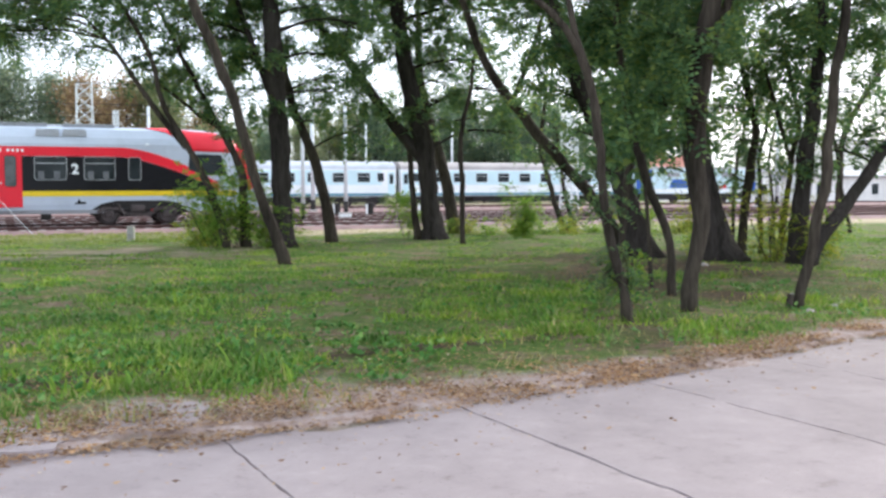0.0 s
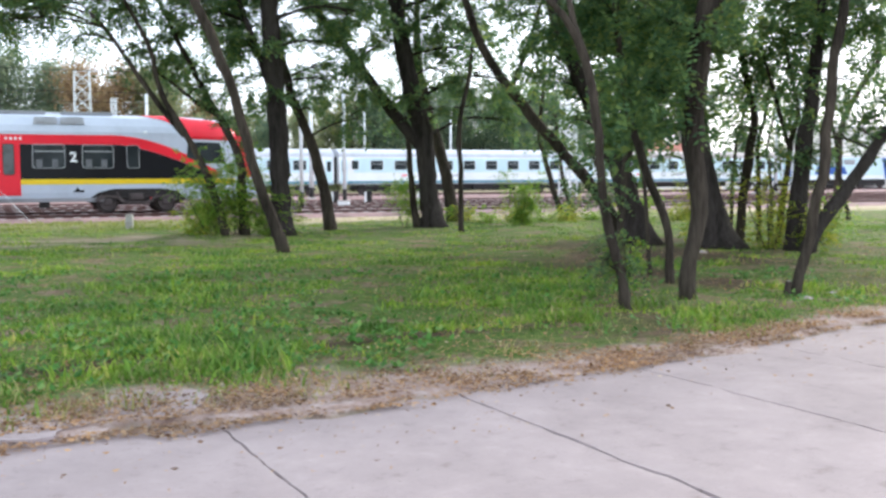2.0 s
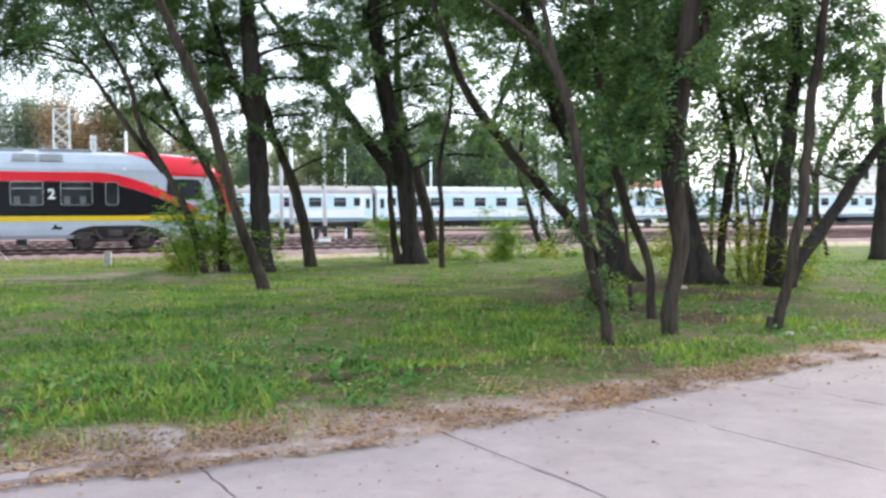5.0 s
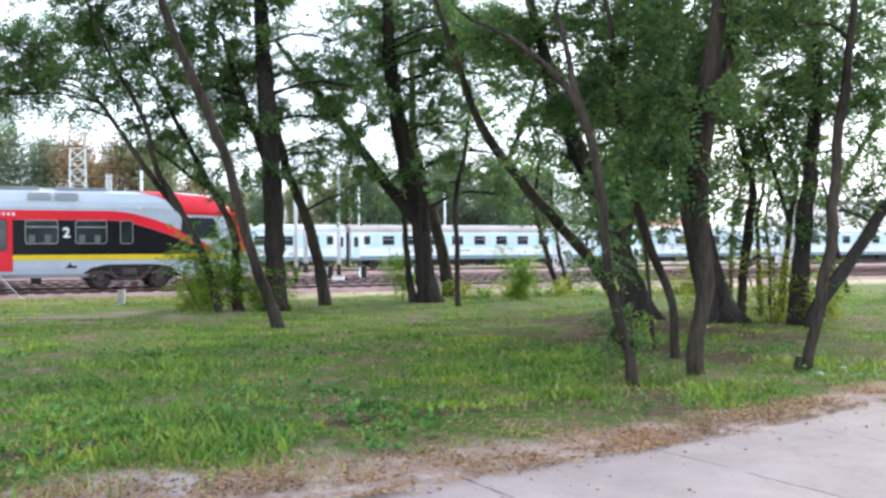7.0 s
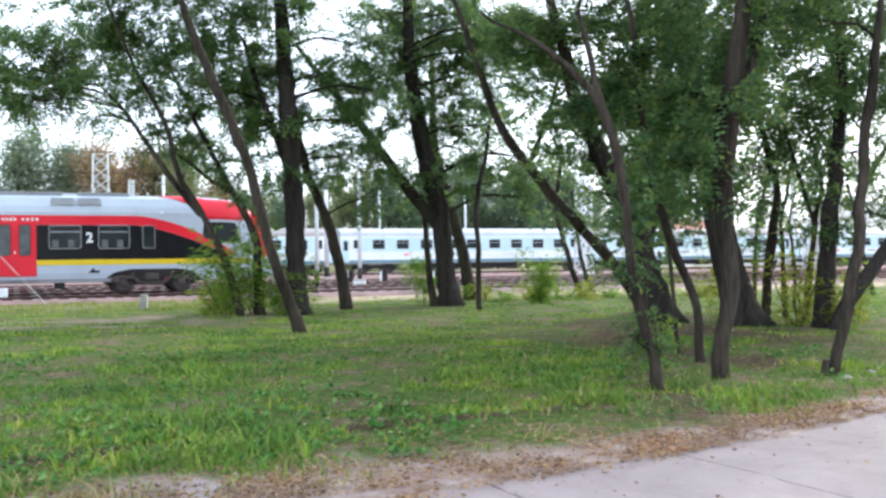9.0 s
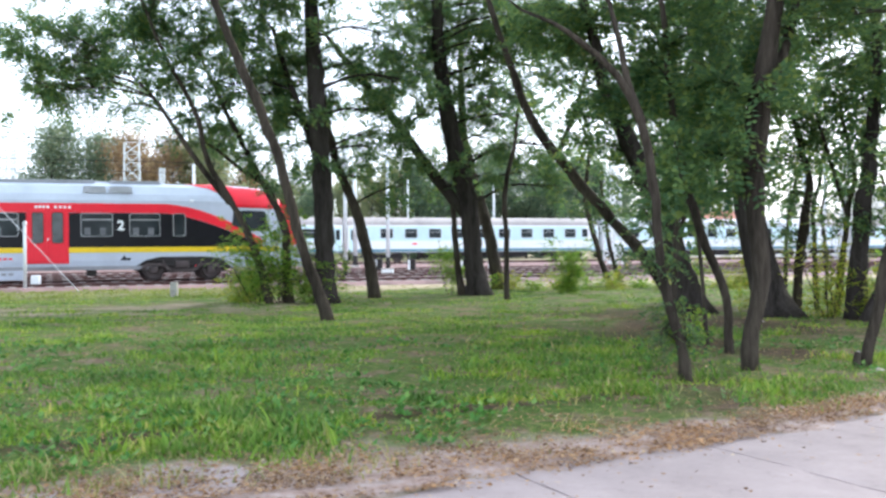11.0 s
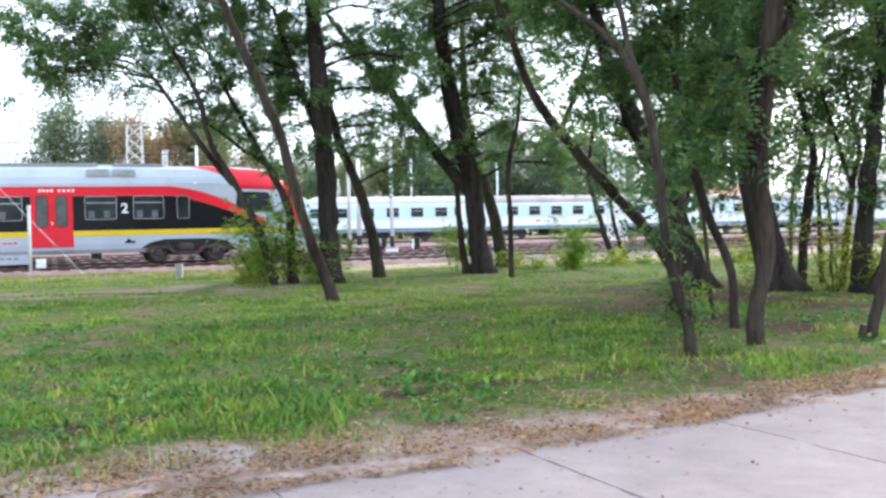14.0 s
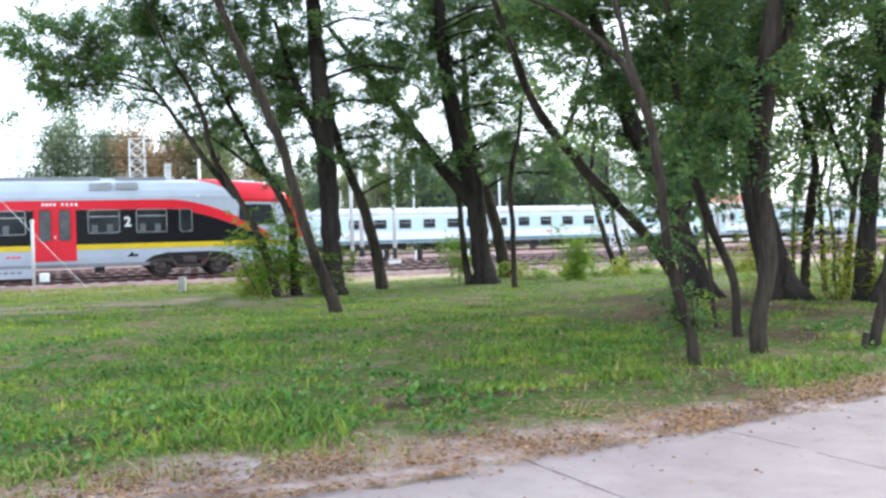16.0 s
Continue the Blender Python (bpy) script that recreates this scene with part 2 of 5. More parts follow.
def box(x0, x1, y0, y1, z0, z1, bevel=0.0, bm=None):
    bm = bm or bmesh.new()
    vs = [bm.verts.new((x, y, z)) for x in (x0, x1) for y in (y0, y1) for z in (z0, z1)]
    fs = [bm.faces.new([vs[i] for i in q]) for q in ((0, 1, 3, 2), (4, 6, 7, 5), (0, 4, 5, 1), (2, 3, 7, 6), (0, 2, 6, 4), (1, 5, 7, 3))]
    if bevel:
        es = {e for fc in fs for e in fc.edges}
        bmesh.ops.bevel(bm, geom=list(es), offset=bevel, segments=2, affect="EDGES", profile=0.5)
    return bm


def prism(outline, a0, a1, axis="y", bm=None):
    """An outline in a plane, drawn out along an axis: 'y' takes (x, z), 'x' takes (y, z), 'z' takes (x, y)."""
    bm = bm or bmesh.new()
    put = {"y": lambda p, a: (p[0], a, p[1]), "x": lambda p, a: (a, p[0], p[1]), "z": lambda p, a: (p[0], p[1], a)}[axis]
    lo, hi = [[bm.verts.new(put(p, a)) for p in outline] for a in (a0, a1)]
    k = len(outline)
    bm.faces.new(lo)
    bm.faces.new(hi[::-1])
    for i in range(k):
        bm.faces.new((lo[i], hi[i], hi[(i + 1) % k], lo[(i + 1) % k]))
    bmesh.ops.recalc_face_normals(bm, faces=bm.faces)
    return bm


def tube(points, radii, sides=8, bm=None, rough=0.0, seed=0):
    """A tapered, slightly uneven limb through the points."""
    bm = bm or bmesh.new()
    rnd = random.Random(seed)
    pts = [Vector(p) for p in points]
    rings = []
    for i, p in enumerate(pts):
        d = (pts[min(i + 1, len(pts) - 1)] - pts[max(i - 1, 0)]).normalized()
        u = d.cross(Vector((0, 1, 0)) if abs(d.y) < 0.9 else Vector((1, 0, 0))).normalized()
        v = d.cross(u)
        rings.append([bm.verts.new(p + (u * cos(2 * pi * k / sides) + v * sin(2 * pi * k / sides)) * radii[i] * (1 + rough * rnd.uniform(-1, 1))) for k in range(sides)])
    for a, b in zip(rings, rings[1:]):
        for k in range(sides):
            bm.faces.new((a[k], a[(k + 1) % sides], b[(k + 1) % sides], b[k]))
    bm.faces.new(rings[0][::-1])
    bm.faces.new(rings[-1])
    return bm


def curve_points(rows, step=0.25):
    """Catmull-Rom through rows of numbers, at about even steps."""
    a = np.array(rows, float)
    a = np.vstack([2 * a[0] - a[1], a, 2 * a[-1] - a[-2]])
    out = []
    for i in range(1, len(a) - 2):
        k = max(2, int(np.linalg.norm((a[i + 1] - a[i])[:3]) / step))
        for t in np.arange(k) / k:
            out.append(0.5 * (2 * a[i] + (a[i + 1] - a[i - 1]) * t + (2 * a[i - 1] - 5 * a[i] + 4 * a[i + 1] - a[i + 2]) * t * t + (3 * a[i] - a[i - 1] - 3 * a[i + 1] + a[i + 2]) * t ** 3))
    out.append(a[-2])
    return np.array(out)


def fast_mesh(name, verts, faces, mat):
    """A mesh from arrays: faces is (n, 3) or (n, 4)."""
    me = bpy.data.meshes.new(name)
    k, w = faces.shape
    me.vertices.add(len(verts))
    me.vertices.foreach_set("co", np.asarray(verts, np.float32).ravel())
    me.loops.add(k * w)
    me.loops.foreach_set("vertex_index", np.asarray(faces, np.int32).ravel())
    me.polygons.add(k)
    me.polygons.foreach_set("loop_start", np.arange(0, k * w, w, dtype=np.int32))
    me.update(calc_edges=True)
    me.materials.append(mat)
    return me


def unit(v):
    return v / np.maximum(np.linalg.norm(v, axis=-1, keepdims=True), 1e-6)


def leaflets(centres, along, side, length, width):
    """Rhombic leaves, each with a fold: four corners, one quad."""
    n = len(centres)
    length, width = np.broadcast_to(length, n)[:, None], np.broadcast_to(width, n)[:, None]
    up = unit(np.cross(along, side))
    v = np.stack([centres, centres + along * length * 0.45 + side * width * 0.5 + up * width * 0.15, centres + along * length, centres + along * length * 0.45 - side * width * 0.5 + up * width * 0.15], 1)
    return v.reshape(-1, 3), np.arange(4 * n).reshape(-1, 4)


def fronds(rng, where, heading, n_leaf=7, length=0.24, leaf=0.07):
    """Feathered leaves: a row of leaflets on both sides of a drooping rib."""
    n = len(where)
    side = unit(np.cross(heading, np.array([0, 0, 1.0]) + 0.35 * rng.normal(size=(n, 3))))
    cs, al, sd = [], [], []
    for j in range(n_leaf):
        t = (j // 2 + 1) / ((n_leaf + 1) // 2)
        sgn = 1 if j % 2 else -1
        c = where + heading * (length * t) + np.array([0, 0, -1.0]) * (0.09 * t * t)
        a = unit(side * sgn * (1 if j < n_leaf - 1 else 0.05) + heading * 0.5 + 0.25 * rng.normal(size=(n, 3)))
        cs.append(c), al.append(a), sd.append(unit(np.cross(a, np.cross(side, heading) + 0.3 * rng.normal(size=(n, 3)))))
    k = n * n_leaf
    return leaflets(np.concatenate(cs), np.concatenate(al), np.concatenate(sd), leaf * rng.uniform(0.7, 1.2, k), leaf * 0.5 * rng.uniform(0.8, 1.2, k))


def clump_fronds(rng, centre, r, count, flat=0.7):
    """Places and headings of leaves along twigs that spread from a clump's heart."""
    twigs = max(7, int(count / 20))
    d = unit(rng.normal(size=(twigs, 3)) * np.array([1, 1, 0.75]))
    root = rng.normal(size=(twigs, 3)) * r * 0.3
    pick = rng.integers(0, twigs, count)
    t = rng.uniform(0.1, 1.0, count) ** 0.8
    reach = rng.uniform(0.6, 1.6, twigs)
    p = root[pick] + d[pick] * (r * reach[pick] * t)[:, None] + rng.normal(size=(count, 3)) * 0.09
    p[:, 2] = p[:, 2] * flat - 0.12 * r * t ** 2
    h = unit(d[pick] * 0.9 + rng.normal(size=(count, 3)) * np.array([0.6, 0.6, 0.3]) + np.array([0, 0, -0.2]))
    return centre + p, h


# ---- ground, road ----
EDGE = [(-60, -26), (-2.5, 5.6), (-0.67, 6.45), (0.3, 7.05), (1.15, 7.65), (2.24, 8.4), (3.75, 9.65), (4.77, 10.4), (7.0, 12.0), (60, 41)]
ROAD_TURN = radians(27.5)
TRACK_TURN = radians(24)


def edge_y(x):
    return np.interp(x, [p[0] for p in EDGE], [p[1] for p in EDGE])


def track_offset(x, y):
    """Distance beyond the near side of the parked railcar, square to the tracks."""
    return (y - 42.0) * cos(TRACK_TURN) - (x + 15.5) * sin(TRACK_TURN)


def wobble(x, y, scale, seed=0.0):
    return np.array([noise.noise((a * scale + seed, b * scale - seed, seed)) for a, b in zip(np.ravel(x), np.ravel(y))]).reshape(np.shape(x))


def smooth(a, b, v):
    t = np.clip((v - a) / (b - a), 0, 1)
    return t * t * (3 - 2 * t)


def verge(x):
    """The litter strip narrows along the road."""
    return 1 + 0.8 * smooth(-0.5, 2.0, x)


def bare_strip(x, y):
    """A worn line through the lawn, beside the road."""
    d = (y - edge_y(x)) * cos(ROAD_TURN) - 2.3 - 0.35 * wobble(x, y, 0.5, 41.0)
    return smooth(0.25, 0.8, 1.0 - np.abs(d) / 0.4 + 0.9 * wobble(x, y, 0.9, 42.0)) * (1 - smooth(0.5, 2.0, x))


def thin_lawn(x, y):
    """How bare the lawn is: worn earth under the grove, its colour darkened for the deep shade there."""
    bend = wobble(x, y, 0.35, 11.0) + 0.5 * wobble(x, y, 1.1, 12.0)
    return smooth(0.0, 0.5, bend - 0.07 * np.abs(y - 18.0) + 0.55) * smooth(0.5, 3.0, x) * (1 - 0.8 * smooth(5.0, 7.5, x))


def worn_path(x, y):
    """Streaks of trodden earth this side of the tracks."""
    off = track_offset(x, y)
    band = smooth(0.25, 0.6, 1 - np.abs(off + 18.6) / 3.4 + 0.7 * wobble(x, y, 0.4, 6.0)) * (1 - smooth(-5.5, -4.0, x))
    return band * (0.55 + 0.45 * smooth(-13.5, -10.5, x)) * smooth(-0.3, 0.2, wobble(x, y, 0.9, 26.0) + 0.4 * wobble(x, y, 2.4, 27.0))


def build_ground():
    gx = np.concatenate([-np.geomspace(1500, 9, 34), np.arange(-8.5, -4, 0.35), np.arange(-4, 7.5, 0.11), np.arange(7.6, 12, 0.35), np.geomspace(12.5, 1500, 34)])
    gy = np.concatenate([-np.geomspace(600, 5, 16), np.arange(-4, 4, 0.8), np.arange(4, 12.5, 0.11), np.arange(12.6, 36, 0.45), np.arange(36.2, 60, 1.0), np.geomspace(61, 3000, 34)])
    X, Y = np.meshgrid(gx, gy)
    d = (Y - edge_y(X)) * cos(ROAD_TURN) + 0.3 * wobble(X, Y, 1.3) + 0.26 * wobble(X, Y, 3.6, 7.0)
    Z = 0.03 * smooth(-0.04, 0.1, d) - 0.06 * (1 - smooth(-0.06, 0.02, d))
    Z += np.where(d > 0, 0.035 * wobble(X, Y, 0.6, 3.0) + 0.012 * wobble(X, Y, 2.7, 5.0), 0)
    off = track_offset(X, Y)
    Z = Z * (1 - smooth(-9, -7, off)) - 0.03 * smooth(-9, -7, off)
    lit = (1 - smooth(0.75, 1.5, d * verge(X) + 0.35 * wobble(X, Y, 0.9, 2.0))) * smooth(-0.1, 0.0, d)
    thin = np.maximum(0.9 * thin_lawn(X, Y), 0.85 * bare_strip(X, Y))
    dry = smooth(-12.5, -9.5, off + 1.6 * wobble(X, Y, 0.3, 4.0))
    dry *= 0.35 + 0.65 * smooth(-7, -4, X)
    yard = smooth(-5.2, -4.7, off + 0.5 * wobble(X, Y, 0.5, 9.0)) * (1 - smooth(60, 66, off))
    path = worn_path(X, Y)
    thin = np.maximum(thin, 0.9 * path)
    dry = np.maximum(dry, 0.65 * path)
    ny, nx = X.shape
    idx = np.arange(nx * ny).reshape(ny, nx)
    quads = np.stack([idx[:-1, :-1], idx[:-1, 1:], idx[1:, 1:], idx[1:, :-1]], -1).reshape(-1, 4)
    me = fast_mesh("ground", np.stack([X, Y, Z], -1).reshape(-1, 3), quads, M_GROUND)
    for name, val in (("litter", lit), ("dry", dry), ("yard", yard), ("worn", thin)):
        me.attributes.new(name, "FLOAT", "POINT").data.foreach_set("value", val.ravel().astype(np.float32))
    me.polygons.foreach_set("use_smooth", [True] * len(me.polygons))
    tagged(new("ground", me), "patchy lawn with bare soil, leaf litter and sandy strip", "ground", kind="structure")


build_ground()


def build_road():
    road = tagged(new("road"), "worn pale concrete slab road with cracked joints", "road", kind="structure")
    road.matrix_world = pose(-1.19, 5.74, 0, 0, 0, 27.5)
    rnd = random.Random(5)
    for i in range(-9, 14):
        for j in range(2):
            x0, x1 = i * 1.735 + 0.007, (i + 1) * 1.735 - 0.007
            y1, y0 = (2.3, -3.088) if j == 0 else (-3.112, -7.1)
            bm = bmesh.new()
            nx, ny = 12, 60
            grid = []
            for a in range(nx + 1):
                for b in range(ny + 1):
                    x, y = x0 + (x1 - x0) * a / nx, y0 + (y1 - y0) * b / ny
                    if a in (0, nx):
                        x += 0.026 * noise.noise((i * 3.1 + (0 if a else -3.1), y * 2.5, j)) + 0.02 * noise.noise((i * 5.1 + a, y * 6, 2))
                    z = 0.004 * noise.noise((x * 1.5, y * 1.5, i)) - (0.004 + 0.006 * abs(noise.noise((i + a, y * 7, 5))) if a in (0, nx) or b in (0, ny) else 0)
                    grid.append(bm.verts.new((x, y, z)))
            for a in range(nx):
                for b in range(ny):
                    bm.faces.new((grid[a * (ny + 1) + b], grid[(a + 1) * (ny + 1) + b], grid[(a + 1) * (ny + 1) + b + 1], grid[a * (ny + 1) + b + 1]))
            ring = [e for e in bm.edges if e.is_boundary]
            ext = bmesh.ops.extrude_edge_only(bm, edges=ring)
            for v in [g for g in ext["geom"] if isinstance(g, bmesh.types.BMVert)]:
                v.co.z -= 0.08
            slab = part("slab", bm, M_CONCRETE, road, smooth=False)
            slab.location.z = rnd.uniform(-0.006, 0.004)
    # broken pieces of old slab showing through the litter
    for cx, cy, rx, ry in ((-0.28, 1.12, 0.34, 0.42), (-1.15, 0.75, 0.4, 0.3)):
        out = []
        for k in range(22):
            a = 2 * pi * k / 22
            q = 1 + 0.45 * noise.noise((cos(a) * 1.6 + cx * 5, sin(a) * 1.6, 3)) + 0.16 * noise.noise((cos(a) * 6, sin(a) * 6, cx))
            out.append((cx + rx * q * cos(a), cy + ry * q * sin(a)))
        part("slab_fragment", prism(out, -0.06, 0.045, "z"), M_CONCRETE, road, "crumbled slab edge")


# ---- trees ----
RNG = np.random.default_rng(11)


def locust_tree(kind, depth, stem, crown, limbs=()):
    """A black locust. stem: rows of x, z, radius from the foot up; crown: rows of x, z, radius of its leaf masses."""
    rnd = random.Random(int(stem[0][0] * 100) + 7)
    dark = "dark" in kind
    ob = tagged(new("locust_tree"), f"{kind} black locust tree with furrowed {'blackish' if dark else 'brown'} bark on the lawn", "tree", "grove of locust trees")
    x0 = stem[0][0]
    ob.location = (x0, depth, 0)
    drift = rnd.uniform(-0.05, 0.05)
    rows = [(x - x0, drift * z * (1 + 0.1 * z), z, r) for x, z, r in stem]
    if len(stem) > 5:
        (xa, ya, za, ra), (xb, yb, zb, rb) = rows[-2], rows[-1]
        rows.append((xb + (xb - xa) * 0.9, yb + 0.3, zb + (zb - za) * 0.9, rb * 0.7))
        rows.append((xb + (xb - xa) * 1.5, yb + 0.6, zb + (zb - za) * 2.0, rb * 0.25))
    c = curve_points(rows, 0.22)
    c[:, 3] *= 0.88 + (0.5 if dark else 0.16) * np.exp(-np.maximum(c[:, 2], 0) / 0.18)
    c[0, 2] = -0.12
    for row in c:
        row[0] += 0.035 * noise.noise((row[2] * 1.9, x0, 1)) + 0.012 * noise.noise((row[2] * 6, x0, 4))
        row[1] += 0.04 * noise.noise((row[2] * 1.9, x0, 9))
        row[3] *= 1 + 0.16 * noise.noise((row[2] * 4, x0, 12))
    bark = M_BARK_DARK if dark else M_BARK
    part("trunk", tube(c[:, :3], np.maximum(c[:, 3], 0.006), 12, rough=0.09, seed=rnd.random()), bark, ob, smooth=True)
    for rows_l in limbs:
        lc = curve_points([(x - x0, drift * z * (1 + 0.1 * z) + 0.12 * k, z, r) for k, (x, z, r) in enumerate(rows_l)], 0.25)
        part("branch", tube(lc[:, :3], np.maximum(lc[:, 3], 0.006), 8, rough=0.07, seed=3), bark, ob, smooth=True)
        c = np.vstack([c, lc])
    masses = [(x - x0, rnd.uniform(0.015 if depth < 17 else -0.045, 0.11) * depth * 0.6 * min(1, 2.5 * r), z, r) for x, z, r in crown]
    if len(stem) > 5:
        # extra leaf masses above the view, added to shade the lawn
        top = rows[-1]
        lift = 1.1 if 0 < x0 < 6 else 0.0
        for _ in range(8 if lift else 7):
            masses.append((top[0] + rnd.uniform(-2.2, 2.2), top[1] + rnd.uniform(-2.0, 2.0), max(top[2], 2.6 + 0.31 * depth) + rnd.uniform(0.7, 2.4) + lift, rnd.uniform(1.1, 1.6)))
    else:
        masses.append((rows[-1][0], rows[-1][1], rows[-1][2] + 0.1, 0.4))
    vs, fs, at = [], [], 0
    for k, (mx, my, mz, r) in enumerate(masses):
        heart = Vector((mx, my, mz))
        below = [q for q in c if q[2] < mz - 0.35 * r and q[2] > 0.3] or [c[len(c) // 3]]
        q = min(below, key=lambda q: (Vector(q[:3]) - heart).length)
        a = Vector(q[:3])
        mid = a.lerp(heart, 0.5) + Vector((rnd.uniform(-0.1, 0.1), rnd.uniform(-0.1, 0.1), 0.12 * (heart - a).length * rnd.uniform(0.2, 1)))
        w = min(q[3] * 0.6, 0.012 + 0.013 * (heart - a).length)
        limb = curve_points([(*a, w), (*mid, w * 0.75), (*heart, w * 0.4)], 0.3)
        bm = tube(limb[:, :3], limb[:, 3], 6, rough=0.1, seed=k)
        for _ in range(9):
            s = limb[rnd.randrange(len(limb) // 2, len(limb))]
            e = heart + Vector((rnd.gauss(0, 1), rnd.gauss(0, 1), rnd.gauss(0, 0.7))) * r * 0.6
            sp = Vector(s[:3])
            tube([sp, sp.lerp(e, 0.5) + Vector((0, 0, 0.06)), e], [w * 0.35, w * 0.25, 0.004], 4, bm)
        part("branch", bm, bark, ob, smooth=True)
        size = 1.0 if depth < 17 else 1.25
        count = int(LEAF_DENSITY * (1.05 if depth > 26 or stem[0][0] < 0 else 2.3 if stem[0][0] < 4.2 else 1.0) * r * r / size ** 2 * (1 if k < len(crown) else 0.42 if x0 < 0 else 0.75 if x0 < 6 else 0.24))
        p, h = clump_fronds(RNG, np.array(heart), r, max(24 if r > 0.2 else 30, count))
        # the added top masses get larger leaves to block more sky
        wide = size if k < len(crown) else 2.0
        wide *= 0.5 if r < 0.2 else 1
        v, fc = fronds(RNG, p, h, 11 if k < len(crown) else 7, 0.4 * wide, 0.108 * wide)
        vs.append(v), fs.append(fc + at)
        at += len(v)
    part("crown", fast_mesh("crown", np.concatenate(vs), np.concatenate(fs), M_LEAF), None, ob, "dark green feathery foliage")


LEAF_DENSITY = 245
locust_tree("leaning", 20.46,
            [(-3.21, 0.0, 0.151), (-3.44, 0.61, 0.134), (-3.76, 1.53, 0.122), (-4.16, 3.15, 0.116), (-4.56, 4.29, 0.116), (-5.04, 5.43, 0.105), (-5.42, 6.45, 0.081)],
            [])
locust_tree("tall dark", 27.23,
            [(-4.37, 0.0, 0.34), (-4.4, 1.24, 0.294), (-4.42, 2.93, 0.294), (-4.5, 4.61, 0.278), (-4.59, 6.43, 0.255), (-4.66, 8.09, 0.217)],
            [(-5.5, 5.37, 0.87), (-5.05, 4.46, 0.78), (-5.4, 7.63, 1.39), (-4.8, 5.98, 0.78), (-4.67, 3.85, 0.61), (-6.76, 8.53, 1.56), (-4.78, 8.53, 1.21), (-2.96, 7.63, 0.87), (-3.02, 5.35, 0.65), (-2.25, 6.11, 0.71), (-3.33, 4.41, 0.46), (-6.53, 5.81, 0.68), (-5.68, 6.44, 0.71), (-7.36, 6.15, 0.62), (-5.23, 5.19, 0.46), (-3.70, 6.58, 0.56)],
            [[(-4.44, 3.54, 0.108), (-4.97, 5.07, 0.093), (-5.41, 6.28, 0.07), (-5.78, 7.48, 0.046)]])
locust_tree("leaning", 29.69,
            [(-3.31, 0.0, 0.219), (-3.47, 1.05, 0.194), (-3.83, 2.56, 0.169), (-4.39, 3.89, 0.152), (-4.7, 5.22, 0.118), (-4.9, 6.54, 0.084)],
            [(-3.73, 6.71, 0.94), (-3.08, 5.06, 0.94), (-3.75, 4.31, 0.66), (-4.09, 3.73, 0.53), (-2.42, 3.31, 0.47)])
locust_tree("slender", 26.68,
            [(-5.78, 0.0, 0.135), (-6.14, 1.39, 0.118), (-6.7, 2.6, 0.1), (-7.36, 3.8, 0.084), (-7.69, 5.14, 0.07), (-8.37, 6.48, 0.055), (-8.87, 7.66, 0.045)],
            [(-11.28, 6.92, 1.1), (-10.47, 6.26, 0.85), (-9.48, 7.22, 1.27), (-8.82, 6.18, 0.93), (-8.09, 5.37, 0.85), (-7.69, 6.92, 1.44), (-10.8, 7.95, 1.36), (-8.71, 8.25, 1.53), (-8.33, 4.55, 0.51), (-9.81, 5.59, 0.59), (-11.45, 5.81, 0.59), (-12.55, 6.85, 0.93), (-12.12, 5.96, 0.64), (-12.9, 7.8, 1.19), (-11.66, 6.4, 0.76)],
            [[(-6.82, 2.72, 0.083), (-7.52, 3.58, 0.076), (-8.29, 4.7, 0.061), (-8.91, 5.59, 0.045), (-9.5, 6.18, 0.03)]])
locust_tree("slender", 27.23,
            [(-5.37, 0.0, 0.17), (-5.44, 1.08, 0.147), (-5.54, 2.16, 0.124), (-6.14, 3.39, 0.101), (-6.81, 4.61, 0.077), (-7.41, 5.82, 0.062)],
            [(-6.95, 5.98, 1.21), (-7.42, 4.69, 0.78), (-6.17, 6.73, 1.39), (-6.66, 4.15, 0.69), (-5.91, 3.08, 0.52)],
            [[(-6.14, 3.31, 0.062), (-6.75, 3.69, 0.054), (-7.43, 4.23, 0.039), (-8.01, 4.61, 0.031)]])
locust_tree("tall dark", 31.09,
            [(-0.25, 0.0, 0.406), (-0.42, 1.38, 0.335), (-0.56, 2.78, 0.335), (-0.89, 4.18, 0.318), (-1.19, 5.74, 0.265), (-1.4, 7.47, 0.23), (-1.46, 9.19, 0.177)],
            [(-2.86, 6.61, 1.19), (-2.35, 4.53, 0.83), (-1.82, 5.74, 1.19), (-1.03, 7.13, 1.29), (-0.33, 5.74, 0.99), (0.37, 6.61, 1.19), (0.72, 4.53, 0.79), (-0.07, 3.74, 0.63), (-1.64, 8.68, 1.78), (0.8, 8.5, 1.88), (1.33, 3.92, 0.79), (2.13, 3.39, 0.59), (-1.12, 4.18, 0.69), (1.67, 7.39, 0.83), (1.02, 5.54, 0.63), (1.32, 8.5, 1.19), (0.14, 5.02, 0.63), (2.03, 4.7, 0.47), (-2.16, 8.33, 0.95), (-0.77, 8.68, 1.09), (-2.5, 9.36, 0.95), (0.63, 9.36, 1.19), (0.28, 7.82, 0.95)],
            [[(-0.63, 2.52, 0.194), (-1.65, 3.8, 0.168), (-2.87, 5.54, 0.132), (-4.17, 7.13, 0.097), (-4.95, 8.16, 0.062)]])
locust_tree("slender", 35.25,
            [(0.44, 0.0, 0.26), (0.22, 1.36, 0.24), (-0.12, 2.75, 0.22), (-0.52, 4.14, 0.2), (-0.79, 5.72, 0.16), (-0.83, 7.49, 0.12)],
            [])
locust_tree("slender", 31.09,
            [(-0.76, 0.0, 0.15), (-0.9, 1.02, 0.115), (-1.0, 2.26, 0.097), (-1.12, 3.48, 0.071)],
            [])
